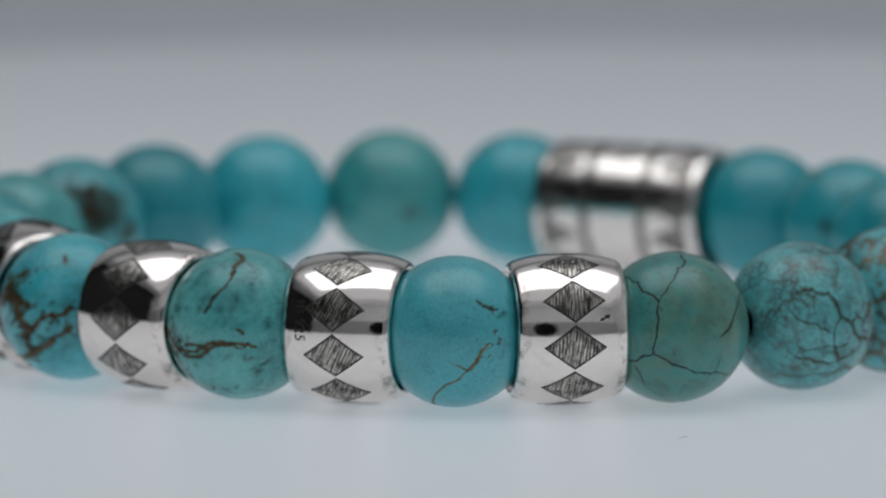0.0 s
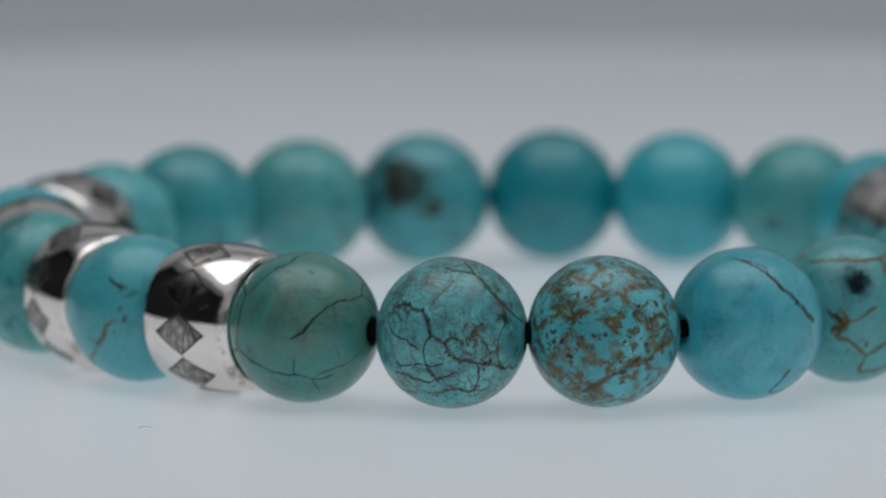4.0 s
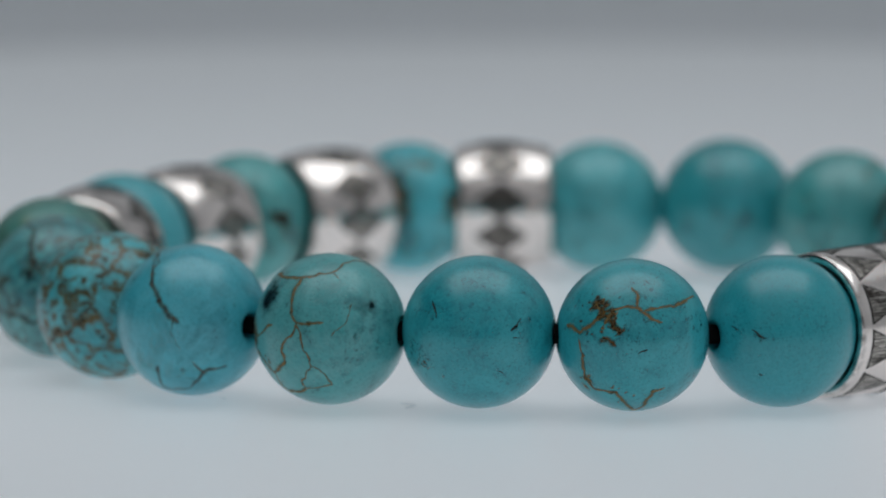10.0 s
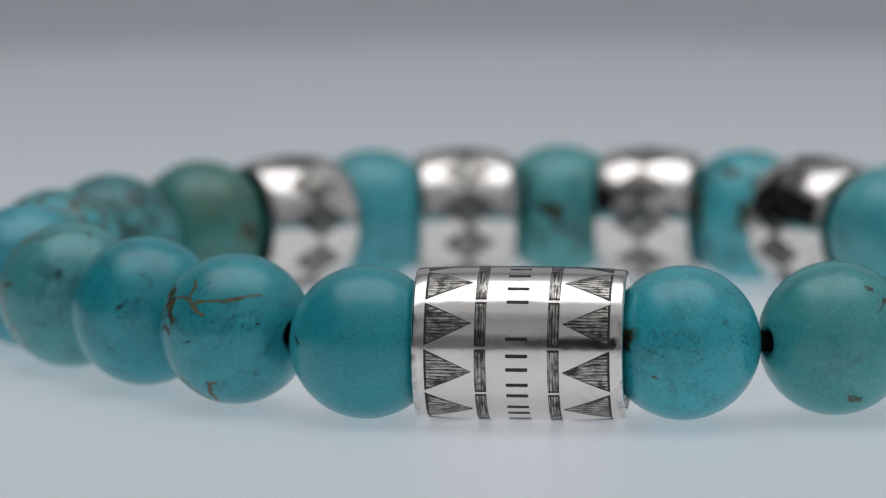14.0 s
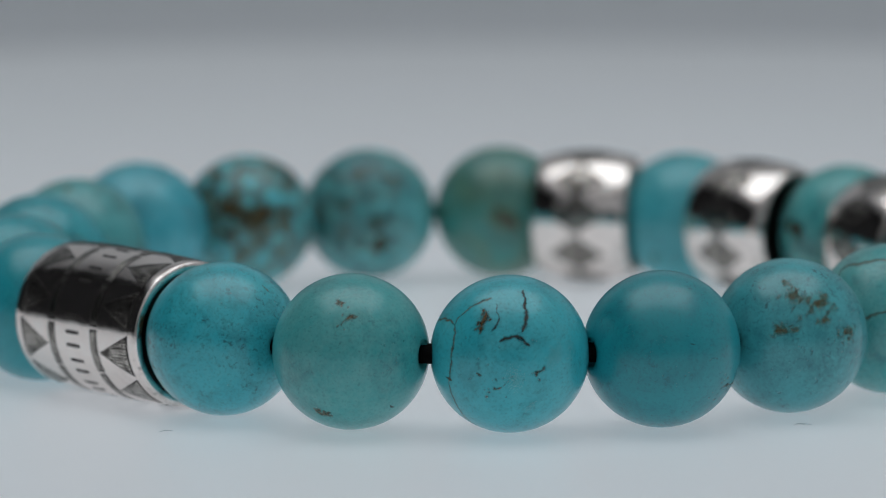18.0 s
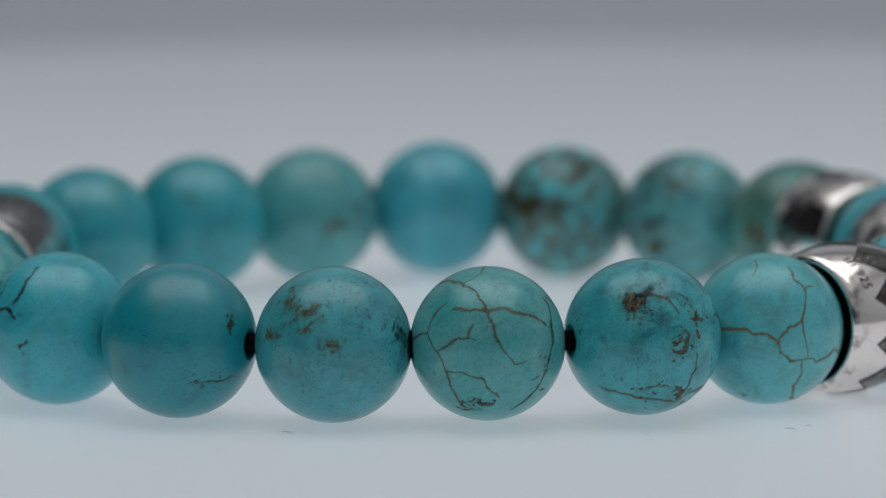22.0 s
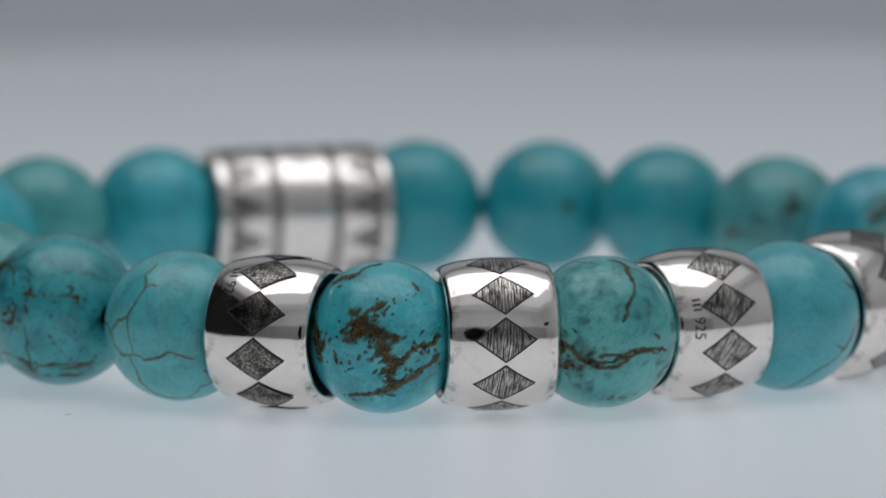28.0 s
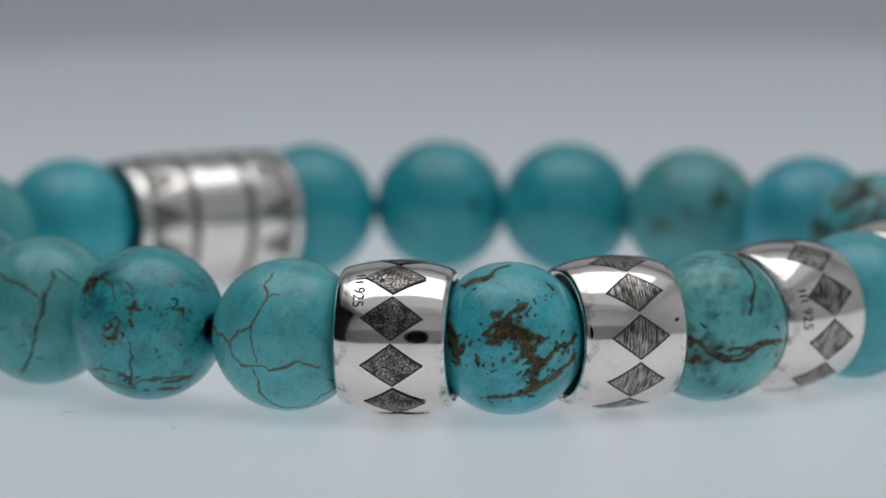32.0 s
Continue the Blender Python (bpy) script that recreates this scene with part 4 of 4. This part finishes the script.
def ring_profile(half, bulge, cup):
    edge = shoulder(half)
    outer = [(-edge + 2 * edge * k / 28, barrel(-edge + 2 * edge * k / 28, edge, bulge)) for k in range(29)]
    r = outer[-1][1]
    if half > 4:
        right = [(edge + 0.07, r - 0.03), (half - 0.03, r - 0.09), (half, r - 0.19)]
    else:
        right = [(edge + 0.08, r - 0.022), (edge + 0.17, r - 0.052), (edge + 0.28, r - 0.098), (edge + 0.38, r - 0.16), (edge + 0.47, r - 0.25), (half, r - 0.36)]
    right += [(half - 0.03, r - 0.43), (half - 0.12, r - 0.52), (half - 0.3, r - 0.58), (half - cup, 2.7), (half - cup - 0.1, 0.8)]
    left = [(-x, q) for x, q in reversed(right)]
    return left + outer + right


def on_barrel(x, phi, half, bulge, lift):
    r = (barrel(x, shoulder(half), bulge) + lift) * MM
    return Vector((x * MM, -r * math.cos(phi), r * math.sin(phi)))


def field(corners, half, bulge, mat, parent, name, lift=0.012, n=20):
    """An engraved field: a curved patch over four corners (x, degrees), with a dark sunk border."""
    bm = bmesh.new()
    layer = bm.loops.layers.uv.new("field")
    grid = []
    for i in range(n + 1):
        row = []
        for j in range(n + 1):
            s, t = i / n, j / n
            x = sum(w * c[0] for w, c in zip(((1 - s) * (1 - t), s * (1 - t), s * t, (1 - s) * t), corners))
            a = sum(w * c[1] for w, c in zip(((1 - s) * (1 - t), s * (1 - t), s * t, (1 - s) * t), corners))
            row.append((bm.verts.new(on_barrel(x, math.radians(a), half, bulge, lift)), (x, math.radians(a) * R_BARREL)))
        grid.append(row)
    for i in range(n):
        for j in range(n):
            quad = (grid[i][j], grid[i + 1][j], grid[i + 1][j + 1], grid[i][j + 1])
            f = bm.faces.new([q[0] for q in quad])
            for loop, q in zip(f.loops, quad):
                loop[layer].uv = q[1]
            f.material_index = 1 if i in (0, n - 1) or j in (0, n - 1) else 0
    ob = part(name, bm, mat, parent)
    ob.data.materials.append(LINE)
    return ob


def engraved_text(body, x, phi, size, half, bulge, parent, turn, lift):
    """Small stamped characters, bent round the barrel."""
    curve = bpy.data.curves.new("stamp", "FONT")
    curve.body, curve.size, curve.align_x, curve.align_y = body, size, "CENTER", "CENTER"
    holder = new("stamp_source", curve)
    mesh = bpy.data.meshes.new_from_object(holder.evaluated_get(bpy.context.evaluated_depsgraph_get()))
    bpy.data.objects.remove(holder)
    bm = bmesh.new()
    bm.from_mesh(mesh)
    bpy.data.meshes.remove(mesh)
    c, s = math.cos(turn), math.sin(turn)
    for v in bm.verts:
        u, w = v.co.x * c - v.co.y * s, v.co.x * s + v.co.y * c
        v.co = on_barrel(x + u, math.radians(phi) + w / R_BARREL, half, bulge, lift)
    return part("hallmark", bm, LINE, parent, "stamped dark numerals 925")


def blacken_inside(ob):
    """The hollow inside the rolled edges gets a darker metal than the outside."""
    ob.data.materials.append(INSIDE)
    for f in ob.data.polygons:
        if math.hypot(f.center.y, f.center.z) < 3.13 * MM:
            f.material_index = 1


def make_ring(key, phase, style, stamp, lean=0.0):
    """lean: by how much the body is longer on its left than on its right, halved."""
    bulge, lift = 0.30, 0.012 + 0.2 * lean
    body = lathe(ring_profile(HALF_RING, bulge, 0.9), 96)
    bmesh.ops.translate(body, vec=(-lean * MM, 0, 0), verts=body.verts)
    ring = part("silver_ring", body, SILVER, bracelet,
                "polished silver barrel bead with engraved diamonds")
    ring.matrix_basis = seat_at(key)
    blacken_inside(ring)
    for k in range(-5, 5):
        a = phase + 36.4 * k
        field([(-1.69, a), (0, a + 17.5), (1.69, a), (0, a - 17.5)], HALF_RING, bulge, OXIDE[style], ring, "diamond", lift)
    if stamp is not None:
        engraved_text("925", -1.86, stamp, 0.85, HALF_RING, bulge, ring, -math.pi / 2, lift)
        for a in (stamp + 15, stamp + 19, stamp + 23):
            field([(-2.1, a - 1.1), (-1.65, a - 1.1), (-1.65, a + 0.4), (-2.1, a + 0.4)], HALF_RING, bulge, LINE, ring, "stamp_bar", lift, 3)
    return ring


def mark_bars(ring, bars, lift=0.02):
    """Worn marks inside an engraved field: plain bright bars."""
    for x0, x1, a0, a1, lean in bars:
        field([(x0, a0), (x1, a0), (x1 + lean, a1), (x0 + lean, a1)], HALF_RING, 0.30, SILVER, ring, "mark_bar", lift, 3)


ring_one = make_ring("R1", 22.5, "stipple", 40, 0.18)
ring_two = make_ring("R2", 3.5, "hatch", None)
make_ring("R3", 22.0, "hatch_slant", 5)
ring_four = make_ring("R4", -6.2, "hatch", None)
mark_bars(ring_one, [(-1.25, -1.1, 56, 62, 0.25), (-0.85, -0.65, 53, 65, 0.35)], 0.06)
mark_bars(ring_four, [(-0.52, -0.08, 66, 73, 0), (0.05, 0.49, 66, 73, 0)])


# small dark reflections in the silver, painted on as fixed patches
for ring, dents_reflections in ((ring_four, ((1.3, 1.52, 14, 16.5), (1.55, 1.8, 16, 19))), (ring_two, ((2.02, 2.25, 14, 17),))):
    for x0, x1, a0, a1 in dents_reflections:
        field([(x0, a0), (x1, a0), (x1 + 0.08, a1), (x0 + 0.08, a1)], HALF_RING, 0.30, LINE, ring, "reflection_patch", 0.012, 3)


def make_tube(key):
    bulge = 0.14
    tube = part("silver_tube", lathe(ring_profile(HALF_TUBE, bulge, 1.3), 96), SILVER_LONG, bracelet,
                "long polished silver barrel bead with triangles and bands")
    tube.matrix_basis = seat_at(key)
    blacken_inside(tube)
    h = HALF_TUBE
    for k in range(10):
        a = 22.9 + 36.6 * (k if k < 5 else k - 10)
        for side in (-1, 1):
            field([(side * 4.83, a - 17.0), (side * 2.39, a - 0.3), (side * 2.39, a + 0.3), (side * 4.83, a + 17.0)], h, bulge, OXIDE["hatch_turn"], tube, "triangle")
            field([(side * 1.9 - 0.3, a - 17.2), (side * 1.9 + 0.3, a - 17.2), (side * 1.9 + 0.3, a + 17.2), (side * 1.9 - 0.3, a + 17.2)], h, bulge,
                  OXIDE["hatch_band"], tube, "band_segment")
    # worn lettering as plain bars
    for a in (120, 97, 74.5, 46.5, 5, -18, -40.5, -62, -85, -108):
        for b in (a - 6.3, a + 6.3):
            field([(-0.57, b - 1.35), (0.57, b - 1.35), (0.57, b + 1.35), (-0.57, b + 1.35)], h, bulge, LINE, tube, "letter_bar", 0.014, 3)
    return tube


OXIDE["hatch_turn"] = oxide_material("turned_hatch_oxide", True, math.pi / 2, 1.75, 2.4, 0.35)
OXIDE["hatch_band"] = oxide_material("band_hatch_oxide", True, 0.0, 2.2, 1.6, 0.35)
make_tube("T")

# elastic cord through all pieces
bm = bmesh.new()
keys = list(LOOP)
ways = [Vector((LOOP[k][0], LOOP[k][1], LOOP[k][3])) for k in keys]
rings = []
n = len(ways)
for i in range(n):
    for f in range(4):
        s = f / 4
        p0, p1, p2, p3 = ways[i - 1], ways[i], ways[(i + 1) % n], ways[(i + 2) % n]
        p = 0.5 * (2 * p1 + (p2 - p0) * s + (2 * p0 - 5 * p1 + 4 * p2 - p3) * s * s + (3 * p1 - p0 - 3 * p2 + p3) * s ** 3)
        d = 0.5 * ((p2 - p0) + 2 * (2 * p0 - 5 * p1 + 4 * p2 - p3) * s + 3 * (3 * p1 - p0 - 3 * p2 + p3) * s * s)
        side = Vector((d.y, -d.x, 0)).normalized()
        rings.append([bm.verts.new((p + (side * math.cos(a) + Vector((0, 0, 1)) * math.sin(a)) * 0.54) * MM) for a in [2 * math.pi * q / 12 for q in range(12)]])
for a, b in zip(rings, rings[1:] + rings[:1]):
    for k in range(12):
        bm.faces.new((a[k], a[(k + 1) % 12], b[(k + 1) % 12], b[k]))
bmesh.ops.recalc_face_normals(bm, faces=bm.faces)
part("cord", bm, CORD, bracelet, "black elastic cord")


# dust lying on the plate
dust = []
for k, (x, y) in enumerate([(9.5, -34.9), (25.8, -4.7), (23.9, 5.3), (24.7, 5.8), (-26.9, 21.9), (-35.5, -2.6), (-34.4, 5.0), (-35.1, -3.9), (2.8, 36.6), (-26.8, 21.9)]):
    rng = random.Random(50 + k)
    bm = bmesh.new()
    length, bend, heading = rng.uniform(0.5, 1.0), rng.uniform(-0.5, 0.5), rng.uniform(0, 6.3)
    rings = []
    for i in range(9):
        s = (i / 8 - 0.5) * length
        p = Vector((x + s * math.cos(heading) - bend * s * s * math.sin(heading), y + s * math.sin(heading) + bend * s * s * math.cos(heading), -0.075 + 0.05 * (1 - (2 * s / length) ** 2)))
        side = Vector((-math.sin(heading), math.cos(heading), 0))
        rings.append([bm.verts.new((p + (side * math.cos(a) + Vector((0, 0, 1)) * math.sin(a)) * 0.019) * MM) for a in (0, 1.57, 3.14, 4.71)])
    for a, b in zip(rings, rings[1:]):
        for i in range(4):
            bm.faces.new((a[i], a[(i + 1) % 4], b[(i + 1) % 4], b[i]))
    dust.append(tagged(link_mesh("dust_fibre", bm, FIBRE), "tiny grey dust fibre lying on the white plate", "dust", "dust on the plate"))

# ---------------------------------------------------------------- the filming lens, seen in the silver
lens = new("camera_lens")
tagged(lens, "black camera lens with a wide hood on a short stand", "lens")
lens.matrix_world = cam_pose @ pose(0, 0, 0.012, 0, -90, 0)
link_mesh("hood", lathe([(-2, 55), (0, 55.5), (22, 50), (60, 44), (60, 40), (22, 41), (0, 53)], 64), CORD, lens)
link_mesh("barrel", lathe([(20, 0.1), (20, 41), (110, 41), (110, 0.1)], 64), CORD, lens)
stand = box(-0.012, -0.02, -0.06, 0.012, 0.02, 0.0, 0.002)
bmesh.ops.translate(stand, vec=(EYE[0], EYE[1] - 0.075, 0.048), verts=stand.verts)
foot = link_mesh("foot", stand, CORD, lens)
foot.matrix_parent_inverse = lens.matrix_world.inverted()

# ---------------------------------------------------------------- motion of the plate and what lies on it
def motions():
    rows = [(t, pose(0, 0, 0, 0, 0, a)) for t, a in TURNS]
    for thing in (plate, bracelet, *dust):
        walk(thing, rows)


motions()
